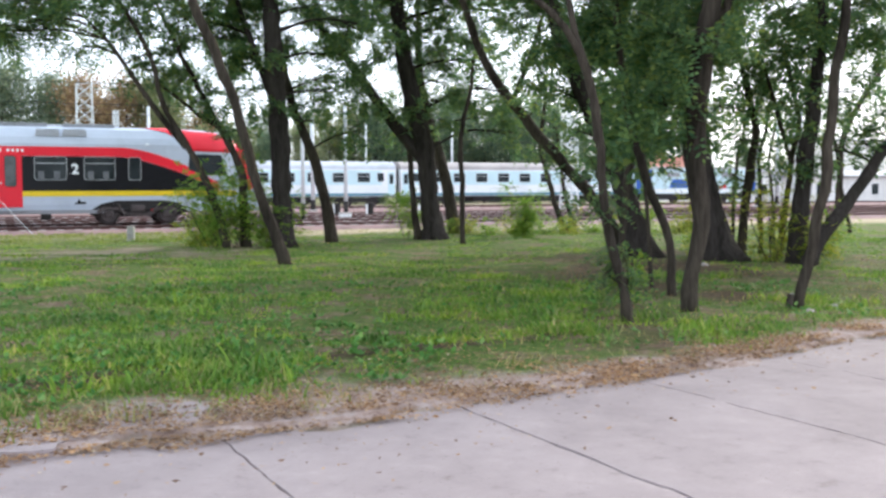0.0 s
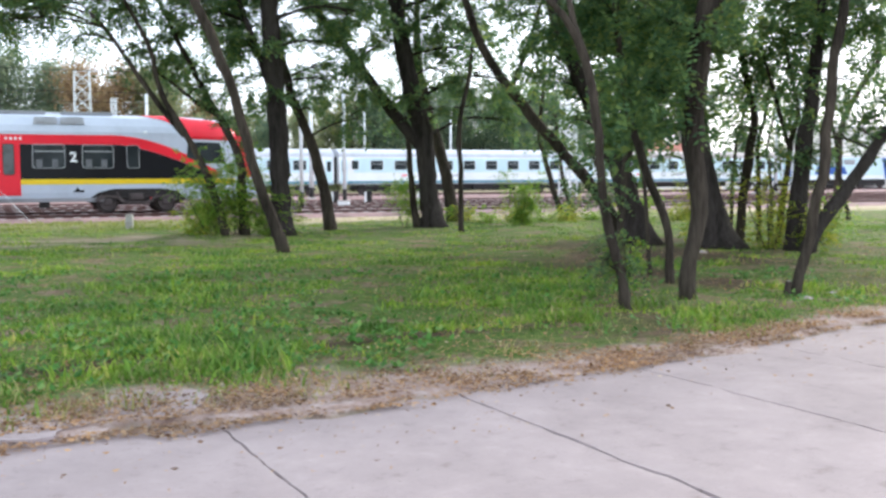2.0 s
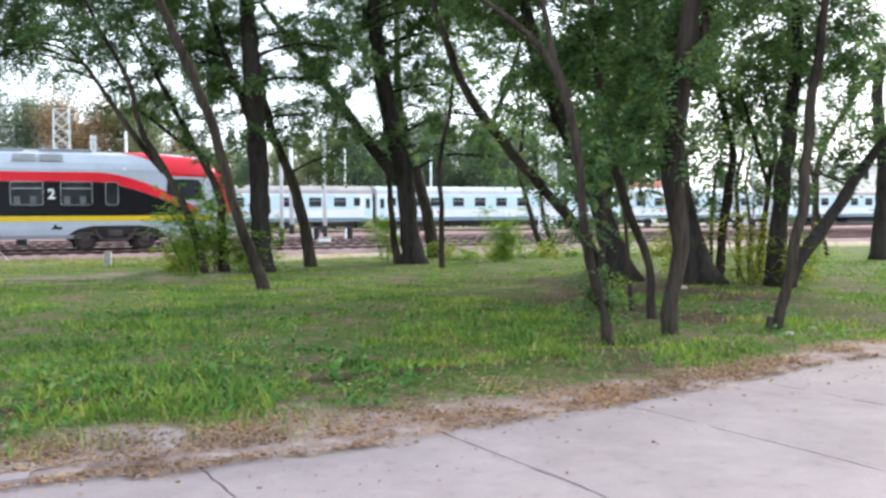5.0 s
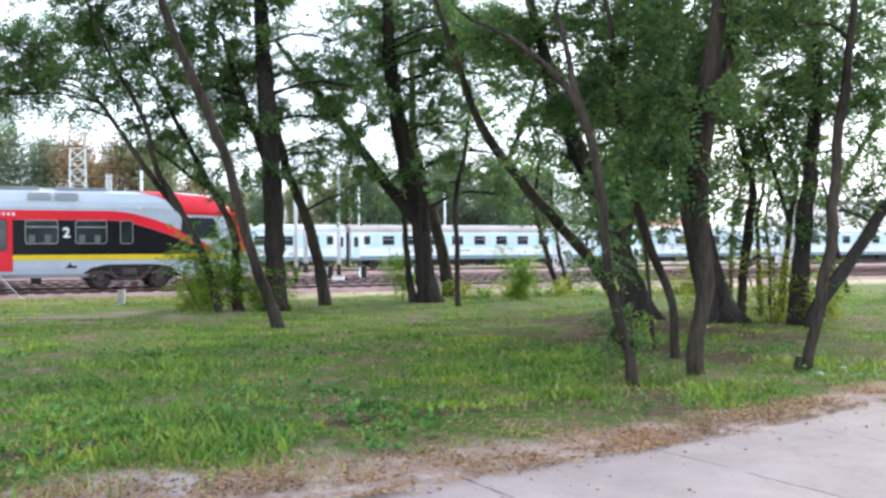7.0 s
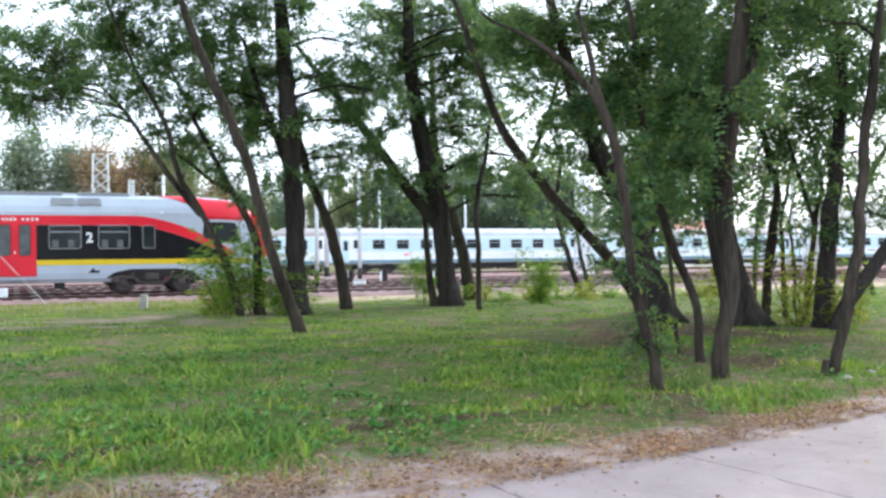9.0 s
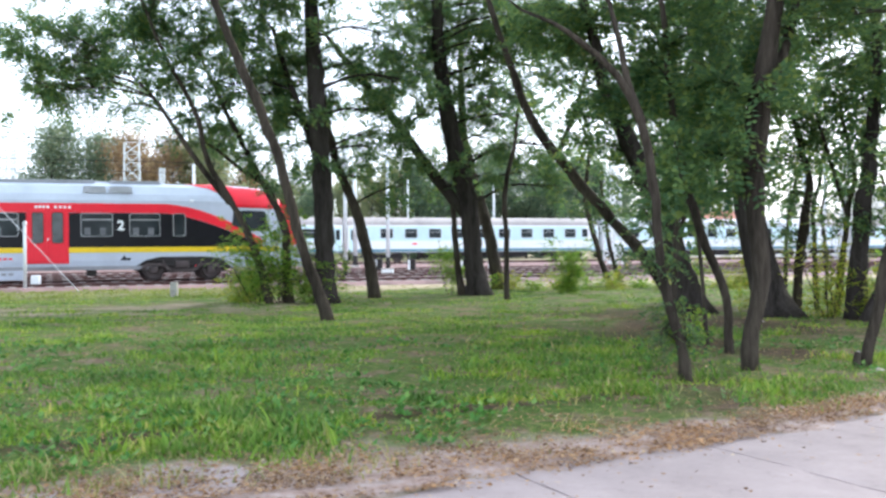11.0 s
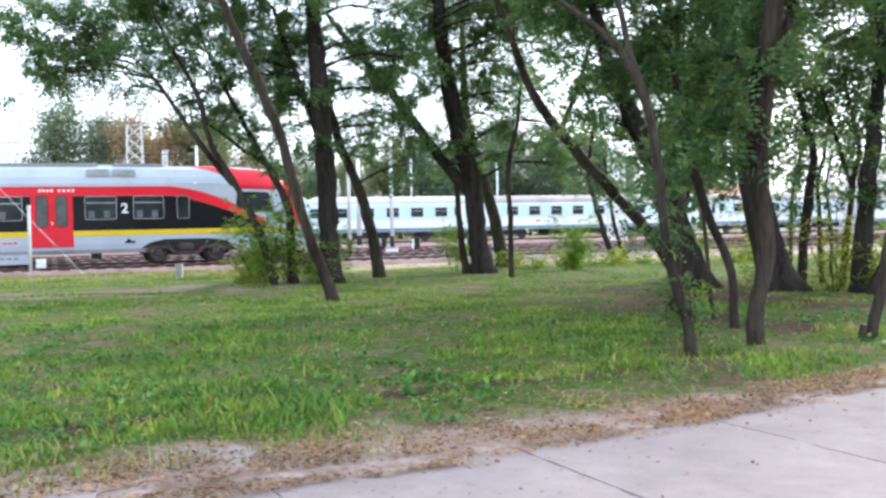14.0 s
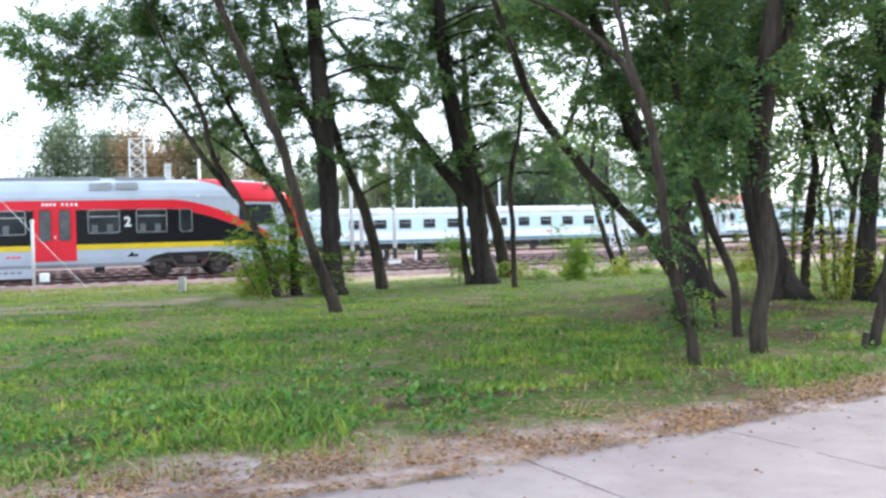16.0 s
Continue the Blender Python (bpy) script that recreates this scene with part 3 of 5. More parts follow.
locust_tree("slender", 28.41,
            [(0.57, 0.0, 0.089), (0.55, 1.55, 0.081), (0.51, 2.99, 0.081), (0.77, 4.27, 0.065), (0.93, 5.54, 0.048)],
            [])
locust_tree("slender", 36.72,
            [(4.55, 0.0, 0.125), (4.17, 0.94, 0.115), (3.83, 2.19, 0.104), (3.61, 3.43, 0.094), (3.81, 5.08, 0.063)],
            [])
locust_tree("slender", 37.77,
            [(5.07, 0.0, 0.097), (4.74, 0.92, 0.086), (4.45, 2.42, 0.075), (4.29, 3.91, 0.054)],
            [])
locust_tree("leaning", 24.23,
            [(4.52, 0.0, 0.165), (3.82, 1.1, 0.165), (2.99, 2.09, 0.151), (2.0, 3.25, 0.138), (1.2, 4.27, 0.124), (0.69, 5.41, 0.103), (0.22, 6.82, 0.076)],
            [(2.2, 3.59, 0.46), (3.03, 2.36, 0.28), (2.48, 2.57, 0.4)],
            [[(1.65, 3.59, 0.069), (2.13, 4.81, 0.055), (2.46, 5.89, 0.041)]])
locust_tree("thick dark", 22.18,
            [(4.47, 0.0, 0.416), (4.23, 0.78, 0.315), (3.97, 1.66, 0.277), (3.46, 2.91, 0.239), (2.87, 4.16, 0.214), (2.51, 5.15, 0.176), (2.19, 6.5, 0.126)],
            [(1.81, 6.25, 1.27), (2.38, 5.02, 0.78), (2.51, 3.72, 0.59), (3.06, 5.27, 0.99), (3.52, 3.54, 0.85), (2.68, 6.86, 1.55), (4.02, 3.29, 0.68), (2.7, 4.28, 0.63), (1.97, 4.28, 0.51), (2.09, 5.51, 0.59), (1.44, 6.99, 0.92)])
locust_tree("crooked", 11.08,
            [(2.08, 0.0, 0.077), (2.01, 0.46, 0.061), (1.87, 0.93, 0.064), (1.77, 1.52, 0.057), (1.71, 2.18, 0.057), (1.59, 2.81, 0.054), (1.33, 3.28, 0.045), (0.96, 3.63, 0.038), (0.64, 3.85, 0.026)],
            [(1.99, 0.8, 0.17), (1.88, 0.62, 0.13), (2.05, 0.5, 0.1), (1.68, 1.4, 0.15), (1.79, 1.3, 0.1), (1.72, 1.78, 0.14), (1.54, 2.2, 0.17)],
            [[(1.60, 2.78, 0.045), (1.46, 3.22, 0.038), (1.39, 3.66, 0.032), (1.28, 4.16, 0.022)]])
locust_tree("slender", 13.95,
            [(3.23, 0.0, 0.073), (3.19, 0.79, 0.069), (2.94, 1.44, 0.069), (2.70, 2.25, 0.069), (2.54, 3.13, 0.061), (2.47, 3.93, 0.053), (2.40, 4.8, 0.041)],
            [(2.45, 3.49, 0.55), (2.96, 3.18, 0.5), (2.70, 2.41, 0.27), (2.32, 4.09, 0.55), (3.15, 4.57, 0.73)])
locust_tree("slender", 17.0,
            [(3.02, 0.0, 0.06), (3.06, 0.8, 0.055), (3.13, 1.5, 0.05), (3.22, 2.2, 0.045), (3.2, 3.0, 0.03)],
            [])
locust_tree("slender", 15.40,
            [(3.26, 0.0, 0.04), (3.19, 0.81, 0.036), (3.13, 1.62, 0.031), (3.11, 2.42, 0.022)],
            [])
locust_tree("slender", 20.78,
            [(3.74, 0.0, 0.077), (3.77, 0.83, 0.071), (3.84, 1.89, 0.065), (3.97, 2.82, 0.053)],
            [])
locust_tree("stout", 12.35,
            [(3.07, 0.0, 0.111), (3.09, 0.51, 0.111), (3.21, 1.09, 0.119), (3.12, 1.74, 0.122), (3.12, 2.38, 0.149), (3.16, 3.16, 0.152), (3.29, 3.93, 0.126), (3.37, 4.56, 0.099)],
            [(2.85, 2.45, 0.34), (2.62, 2.66, 0.32), (3.03, 2.77, 0.36), (3.23, 3.16, 0.44), (3.19, 2.18, 0.21), (2.87, 3.51, 0.48), (3.66, 4.21, 0.56), (3.47, 2.56, 0.21)],
            [[(3.13, 2.95, 0.079), (3.40, 3.51, 0.065), (3.59, 4.07, 0.05), (3.72, 4.56, 0.036)]])
locust_tree("thick dark", 21.12,
            [(5.91, 0.0, 0.48), (5.73, 0.7, 0.384), (5.53, 1.54, 0.348), (5.32, 2.96, 0.336), (5.13, 4.26, 0.312), (4.93, 5.56, 0.264), (4.8, 6.61, 0.204)],
            [(4.1, 5.32, 1.07), (4.7, 4.85, 0.94), (4.32, 6.61, 1.61), (6.1, 6.61, 1.61), (4.37, 2.67, 0.38), (4.74, 2.01, 0.19)])
locust_tree("slender", 22.18,
            [(6.62, 0.0, 0.126), (6.72, 1.16, 0.113), (6.81, 2.04, 0.113), (6.92, 2.79, 0.094), (6.68, 3.91, 0.076), (6.43, 4.9, 0.057)],
            [(6.3, 5.39, 1.06), (6.51, 3.91, 0.71), (7.0, 4.78, 0.99), (7.29, 5.64, 1.06), (7.24, 3.23, 0.45), (6.6, 2.66, 0.37), (6.48, 1.91, 0.23), (7.12, 2.51, 0.28)])
locust_tree("slender", 23.16,
            [(7.41, 0.0, 0.066), (7.36, 1.28, 0.059), (7.32, 2.19, 0.053), (7.46, 3.11, 0.039), (7.65, 4.02, 0.033)],
            [])
locust_tree("slender", 21.64,
            [(7.34, 0.0, 0.086), (7.46, 1.41, 0.074), (7.57, 2.27, 0.068), (7.66, 3.12, 0.055), (7.32, 4.45, 0.043)],
            [],
            [[(7.55, 2.03, 0.049), (7.22, 3.24, 0.043), (6.92, 4.33, 0.031)]])
locust_tree("slender", 12.50,
            [(4.46, 0.0, 0.069), (4.60, 0.57, 0.074), (4.70, 1.23, 0.080), (4.78, 1.81, 0.080), (4.84, 2.54, 0.074), (4.91, 3.25, 0.069), (4.98, 4.04, 0.057), (5.04, 4.61, 0.045)],
            [(4.63, 4.39, 0.57)])
locust_tree("tall dark", 20.46,
            [(7.31, 0.0, 0.232), (7.36, 1.07, 0.209), (7.5, 2.23, 0.186), (7.65, 3.38, 0.163), (7.79, 4.52, 0.139), (7.86, 5.77, 0.116)],
            [(7.1, 3.84, 0.65), (7.54, 4.75, 0.72), (8.22, 5.43, 1.04), (8.76, 4.52, 0.65), (8.55, 3.55, 0.42), (7.62, 6.45, 1.43), (9.0, 6.34, 1.43), (7.35, 3.03, 0.39), (8.04, 3.09, 0.34), (7.47, 2.57, 0.29), (7.13, 2.11, 0.23), (7.48, 4.54, 0.49), (7.02, 5.23, 0.49)])
locust_tree("leaning dark", 19.69,
            [(7.2, 0.0, 0.145), (7.48, 0.53, 0.151), (7.91, 1.09, 0.145), (8.45, 1.87, 0.134), (8.97, 2.59, 0.112), (9.61, 3.53, 0.084)],
            [(8.58, 2.7, 0.33), (9.25, 4.63, 1.0), (7.97, 2.31, 0.28), (9.51, 3.31, 0.75), (8.42, 2.48, 0.3)])
locust_tree("slender", 63.02,
            [(24.97, 0.0, 0.25), (25.04, 1.96, 0.233), (25.09, 4.45, 0.215), (25.89, 6.58, 0.197), (27.81, 9.75, 0.161), (29.24, 11.86, 0.107)],
            [])
locust_tree("slender", 27.23,
            [(7.93, 0.0, 0.062), (7.97, 1.55, 0.054), (8.13, 2.78, 0.046), (8.39, 3.69, 0.039)],
            [])
locust_tree("slender", 27.23,
            [(9.0, 0.0, 0.054), (9.02, 1.24, 0.046), (8.91, 2.32, 0.039), (9.09, 3.24, 0.031)],
            [])
locust_tree("slender", 34.33,
            [(14.07, 0.0, 0.088), (13.74, 1.56, 0.078), (13.6, 2.72, 0.068), (13.3, 3.88, 0.058)],
            [])
locust_tree("tall dark", 31.09,
            [(14.39, 0.0, 0.3), (14.45, 1.55, 0.247), (14.45, 3.13, 0.23), (14.26, 4.88, 0.194), (14.34, 6.78, 0.159)],
            [])


# ---- shrubs, saplings ----
def shrub(x, y, height, spread, leaves, mat, label, stems=5, base=0.1, leaf=0.085):
    ob = tagged(new("shrub"), label, "shrub", "undergrowth under the trees")
    ob.location = (x, y, 0)
    rnd = random.Random(int(abs(x) * 977))
    ps, hs = [], []
    for k in range(stems):
        tip = Vector((rnd.gauss(0, 0.5) * spread, rnd.gauss(0, 0.4) * spread, height * rnd.uniform(0.6, 1.0)))
        foot = Vector((rnd.uniform(-0.12, 0.12) * spread, rnd.uniform(-0.12, 0.12) * spread, -0.05))
        mid = foot.lerp(tip, 0.5) + Vector((rnd.uniform(-0.1, 0.1), rnd.uniform(-0.1, 0.1), 0.05))
        c = curve_points([(*foot, 0.012), (*mid, 0.009), (*tip, 0.003)], 0.2)
        part("stem", tube(c[:, :3], c[:, 3], 5), M_BARK, ob)
        n = leaves // stems
        t = RNG.uniform(base, 1, n)
        i = np.clip((t * (len(c) - 1)).astype(int), 0, len(c) - 1)
        out = unit(RNG.normal(size=(n, 3)) * np.array([1, 1, 0.5]))
        ps.append(c[i, :3] + out * (RNG.uniform(0, 0.42, n) * spread)[:, None])
        hs.append(unit(out + np.array([0, 0, 0.1])))
    v, fc = fronds(RNG, np.concatenate(ps), np.concatenate(hs), 7, leaf * 2.8, leaf)
    part("foliage", fast_mesh("foliage", v, fc, mat), None, ob)


shrub(-5.6, 27.0, 2.7, 1.5, 560, M_LEAF_YOUNG, "tall loose green locust sprouts round tree feet", 10, 0.25, 0.1)
shrub(-6.1, 26.8, 2.3, 1.3, 360, M_LEAF_YOUNG, "tall loose green locust sprouts round tree feet", 7, 0.25, 0.1)
shrub(-4.6, 27.4, 1.7, 1.2, 700, M_LEAF_YOUNG, "bushy green locust sprouts round tree feet", 8)
shrub(-6.8, 27.9, 1.1, 1.0, 420, M_LEAF_YELLOW, "yellow-green low sprouts beside the bush", 6)
shrub(-1.15, 31.5, 1.6, 0.7, 300, M_LEAF_YOUNG, "leafy sapling beside a dark trunk", 3, 0.5)
shrub(2.6, 32.2, 1.9, 0.75, 620, M_LEAF_YOUNG, "bright green upright sapling on the lawn's edge", 5)
shrub(7.0, 20.9, 2.3, 1.1, 300, M_LEAF_YELLOW, "yellow-leaved shrub at the foot of trunks", 6)
shrub(7.6, 20.2, 1.3, 0.6, 200, M_LEAF_YELLOW, "yellow-leaved shrub at the foot of trunks", 4)
shrub(6.1, 22.6, 2.4, 0.9, 300, M_LEAF_YELLOW, "thin yellowing shrub between the trunks", 5)
shrub(4.8, 25.2, 1.7, 0.9, 300, M_LEAF_YOUNG, "green shrub behind thick trunks", 5)
shrub(2.05, 11.4, 1.15, 0.3, 70, M_LEAF_YOUNG, "small sprouts on a crooked trunk", 3, 0.5, 0.06)
shrub(8.6, 22.5, 1.5, 0.8, 260, M_LEAF_YOUNG, "green shrub beside the leaning trunk", 5)
for k in range(16):
    shrub(-0.2 + 0.62 * k + 0.2 * sin(k * 2.1), 34.6 + 1.1 * sin(k * 1.7) + 0.08 * k, 0.55 + 0.25 * sin(k * 3.3), 0.7, 130, M_LEAF_YELLOW if k % 3 else M_LEAF_YOUNG, "low yellow-green weeds along the sandy strip", 4)


# ---- grass, weeds, fallen leaves ----
def scatter(n, near, far, power=1.6):
    """Places over the lawn, denser towards the road."""
    y = near + (far - near) * RNG.uniform(0, 1, n) ** power
    x = RNG.uniform(-1, 1, n) * (1.0 + 0.5 * y)
    return x, y


def lawn_height(x, y):
    return 0.03 + 0.035 * wobble(x, y, 0.6, 3.0) + 0.012 * wobble(x, y, 2.7, 5.0) - 0.012


def blades(name, n, near, far, height, mat, label, keep, width=0.0065, tuft=1):
    x, y = scatter(n, near, far)
    d = (y - edge_y(x)) * cos(ROAD_TURN)
    ok = keep(x, y, d) & (track_offset(x, y) < -5.4)
    x, y = x[ok], y[ok]
    big = np.repeat(0.5 + 1.5 * RNG.uniform(0, 1, len(x)) ** 2.5, tuft)
    x, y = np.repeat(x, tuft), np.repeat(y, tuft)
    k = len(x)
    spread = 0.055 * (1 + 0.06 * y) * big
    x, y = x + RNG.normal(size=k) * spread, y + RNG.normal(size=k) * spread
    z = lawn_height(x, y)
    tall = height * big * RNG.uniform(0.45, 1.25, k) * np.clip(0.85 + 0.7 * wobble(x, y, 0.7, 8.0) + 0.8 * wobble(x, y, 2.2, 9.0), 0.15, 2) * np.clip(1.25 - 0.02 * y, 0.5, 1.1)
    grow = 1 + 0.03 * y
    a = RNG.uniform(0, 2 * pi, k)
    lean = RNG.uniform(0.3, 1.5, k) * tall
    w = width * grow * RNG.uniform(0.7, 1.3, k)
    foot = np.stack([x, y, z], -1)
    s = np.stack([np.cos(a), np.sin(a), 0 * a], -1) * w[:, None]
    o = np.stack([np.sin(a), -np.cos(a), 0 * a], -1) * lean[:, None]
    h = np.array([0, 0, 1.0]) * tall[:, None]
    v = np.stack([foot - s, foot + s, foot + o * 0.35 + h * 0.6 + s * 0.6, foot + o + h, foot + o * 0.35 + h * 0.6 - s * 0.6], 1).reshape(-1, 3)
    i = np.arange(k)[:, None] * 5
    f3 = np.concatenate([i + np.array([[0, 1, 2]]), i + np.array([[0, 2, 4]]), i + np.array([[4, 2, 3]])])
    tagged(new(name, fast_mesh(name, v, f3, mat)), label, "grass", kind="stuff")


def patch(x, y):
    return wobble(x, y, 0.42, 1.0) + 0.5 * wobble(x, y, 1.3, 2.0) + 0.6 * wobble(x, y, 3.1, 4.0)


blades("grass", 34000, 5.5, 36, 0.056, M_GRASS, "uneven green lawn grass in tufts",
       lambda x, y, d: (d * verge(x) > 1.05 + 0.45 * RNG.uniform(-1, 1, len(x)) + 0.9 * wobble(x, y, 0.8, 14.0)) & (patch(x, y) > RNG.uniform(-0.24, 0.12, len(x)) + 0.85 * thin_lawn(x, y) + 0.8 * bare_strip(x, y)) & (track_offset(x, y) < -12.5) & (worn_path(x, y) < RNG.uniform(0.15, 0.75, len(x))), 0.0085, 12)
blades("grass_tuft", 3000, 5.5, 24, 0.085, M_GRASS, "taller clumps of bright green grass",
       lambda x, y, d: (d * verge(x) > 1.3) & (patch(x, y) > 0.05 + 0.5 * thin_lawn(x, y)) & (wobble(x, y, 1.7, 71.0) > -0.05) & (x < 4.5), 0.0095, 26)
blades("dry_grass", 8000, 5.5, 38, 0.055, M_DRY, "straw-coloured dry grass near the road and tracks",
       lambda x, y, d: (d > 0.35) & ((d * verge(x) < 2.0 + RNG.uniform(-0.8, 0.8, len(x))) & (patch(x, y) > -0.1) | (track_offset(x, y) > -12) & (patch(x, y) > -0.2) | (RNG.uniform(0, 1, len(x)) < 0.05 + 0.2 * (x > 0) * (d < 3.5))), 0.006, 9)
blades("trackside_grass", 12000, 22, 42, 0.11, M_VERGE, "yellow-green grass strip along the near track",
       lambda x, y, d: (np.abs(track_offset(x, y) + 9.5) < 4.0 + 0.6 * RNG.normal(size=len(x))) & ((x < -5) | (wobble(x, y, 0.6, 17.0) > 0.2)), 0.007, 9)


def weeds(n=5500):
    x, y = scatter(n, 6.5, 30, 1.3)
    d = (y - edge_y(x)) * cos(ROAD_TURN)
    ok = (d > 0.9) & (wobble(x, y, 0.5, 21.0) + 0.3 * RNG.normal(size=len(x)) > 0.35 - 0.3 * (x < 0)) & (y < 16) & (track_offset(x, y) < -9)
    x, y = np.repeat(x[ok], 5), np.repeat(y[ok], 5)
    k = len(x)
    a = RNG.uniform(0, 2 * pi, k)
    al = unit(np.stack([np.cos(a), np.sin(a), RNG.uniform(0.15, 0.9, k)], -1))
    sd = unit(np.cross(al, np.array([0, 0, 1.0]) + 0.2 * RNG.normal(size=(k, 3))))
    c = np.stack([x, y, lawn_height(x, y) + RNG.uniform(0.01, 0.07, k)], -1) + al * 0.015
    size = RNG.uniform(0.03, 0.085, k) * (1 + 0.02 * y)
    v, fc = leaflets(c, al, sd, size, size * 0.6)
    tagged(new("weeds", fast_mesh("weeds", v, fc, M_WEED)), "broad-leaved weeds among the grass", "weeds", kind="stuff")


def fallen_leaves(n=95000):
    x = RNG.uniform(-5, 9, n)
    d = (np.abs(RNG.normal(0.45, 0.5, n)) - 0.12) / verge(x) - 0.22 * np.clip(wobble(x, x, 1.7, 51.0), 0, 1)
    y = edge_y(x) + d / cos(ROAD_TURN)
    far = RNG.uniform(0, 1, n) < 0.45
    x, y = np.where(far, RNG.uniform(-8, 10, n), x), np.where(far, 6.5 + 16 * RNG.uniform(0, 1, n) ** 1.6, y)
    d = (y - edge_y(x)) * cos(ROAD_TURN)
    stray = RNG.uniform(0, 1, n) < 0.009
    y = np.where(stray, edge_y(x) - np.abs(RNG.normal(0, 0.7, n)), y)
    d = (y - edge_y(x)) * cos(ROAD_TURN)
    ok = (stray | (d > -0.25)) & (stray | (wobble(x, y, 1.1, 31.0) + 0.5 * wobble(x, y, 3.0, 33.0) > RNG.uniform(-0.5, 0.3, n)))
    x, y, d = x[ok], y[ok], d[ok]
    k = len(x)
    a = RNG.uniform(0, 2 * pi, k)
    al = unit(np.stack([np.cos(a), np.sin(a), RNG.uniform(-0.1, 0.2, k)], -1))
    sd = unit(np.cross(al, np.array([0, 0, 1.0]) + 0.5 * RNG.normal(size=(k, 3))))
    z = np.where(d > 0.1, lawn_height(x, y) + 0.02, np.where(d > -0.12, 0.014, 0.006)) + RNG.uniform(0, 0.02, k)
    size = RNG.uniform(0.016, 0.052, k)
    v, fc = leaflets(np.stack([x, y, z], -1), al, sd, size, size * RNG.uniform(0.22, 0.55, k))
    tagged(new("leaf_litter", fast_mesh("leaf_litter", v, fc, M_LITTER)), "tan and brown fallen leaves along the road edge", "leaf litter", kind="stuff")


weeds()
fallen_leaves()


# ---- tracks: local x runs along them, y squarely away from the camera ----
RAIL = 0.2
RAILCAR_AT = Matrix.Translation((-15.5, 42.0, RAIL)) @ Matrix.Rotation(TRACK_TURN, 4, "Z")


def track(offset, x0, x1, name="railway_track"):
    ob = tagged(new(name), "rusty steel rails on concrete sleepers in brown ballast", "railway track", "parallel tracks", "structure")
    ob.matrix_world = RAILCAR_AT @ Matrix.Translation((0, offset, -RAIL))
    part("ballast", prism([(-2.3, -0.1), (2.3, -0.1), (1.6, 0.125), (-1.6, 0.125)], x0, x1, "x"), M_BALLAST, ob)
    for s in (-1, 1):
        y = s * 0.75
        prof = [(y - 0.07, 0.06), (y + 0.07, 0.06), (y + 0.06, 0.075), (y + 0.012, 0.085), (y + 0.012, 0.165), (y + 0.036, 0.175), (y + 0.036, RAIL), (y - 0.036, RAIL), (y - 0.036, 0.175), (y - 0.012, 0.165), (y - 0.012, 0.085), (y - 0.06, 0.075)]
        part("rail", prism(prof, x0, x1, "x"), M_RAIL, ob)
    x, k = max(x0, -34), 0
    shared = mesh_of("sleeper", prism([(-1.3, -0.02), (1.3, -0.02), (1.3, 0.1), (0.55, 0.105), (0.35, 0.085), (-0.35, 0.085), (-0.55, 0.105), (-1.3, 0.1)], -0.13, 0.13, "x"), M_SLEEPER)
    while k < 110 and x < x1:
        sl = part("sleeper", shared, None, ob)
        sl.location = (x, 0, 0.05)
        x += 0.65
        k += 1


for off in (-3.4, 1.45, 6.2, 11.0, 17.0, 38.0):
    track(off, -260, 420)
FAR_AT = Matrix.Translation((-11.4, 90.2, RAIL)) @ Matrix.Rotation(TRACK_TURN, 4, "Z")
track(((90.2 - 42) * cos(TRACK_TURN) - (15.5 - 11.4) * sin(TRACK_TURN)) + 1.45, -260, 420)


# ---- the parked railcar ----
def rounded(x0, x1, z0, z1, r, k=4):
    pts = []
    for cx, cz, a0 in ((x1 - r, z1 - r, 0), (x0 + r, z1 - r, 90), (x0 + r, z0 + r, 180), (x1 - r, z0 + r, 270)):
        for i in range(k + 1):
            a = radians(a0 + 90 * i / k)
            pts.append((cx + r * cos(a), cz + r * sin(a)))
    return pts


def window(parent, x0, x1, z0, z1, y, frame_mat, r=0.08, name="window", pane=None):
    """A pane with a frame that stands proud of the side wall at y, facing -y."""
    w = part(name, prism(rounded(x0, x1, z0, z1, r), y - 0.012, y + 0.03), pane or M_GLASS, parent, "pale grey pane" if pane else "dark tinted pane")
    bm = bmesh.new()
    outer, inner = rounded(x0 - 0.024, x1 + 0.024, z0 - 0.024, z1 + 0.024, r + 0.02), rounded(x0, x1, z0, z1, r)
    ring = [[bm.verts.new((p[0], yy, p[1])) for p in o] for o, yy in ((outer, y), (outer, y - 0.025), (inner, y - 0.025), (inner, y - 0.005))]
    k = len(outer)
    for a, b in zip(ring, ring[1:]):
        for i in range(k):
            bm.faces.new((a[i], a[(i + 1) % k], b[(i + 1) % k], b[i]))
    part("window_frame", bm, frame_mat, w)
    return w


def wheel(parent, x, y, r=0.42):
    ring = [(r, -0.06), (r, 0.05), (r + 0.03, 0.05), (r + 0.03, 0.08), (r - 0.06, 0.08), (r - 0.08, 0.02), (0.12, 0.05), (0.12, -0.08), (0.0, -0.08)]
    bm = bmesh.new()
    n = 24
    rows = [[bm.verts.new((q * cos(2 * pi * i / n), s, q * sin(2 * pi * i / n))) for i in range(n)] for q, s in ring[:-1]]
    for a, b in zip(rows, rows[1:]):
        for i in range(n):
            bm.faces.new((a[i], a[(i + 1) % n], b[(i + 1) % n], b[i]))
    bm.faces.new(rows[-1])
    w = part("wheel", bm, M_BOGIE, parent)
    w.location = (x, y, r)
    return w


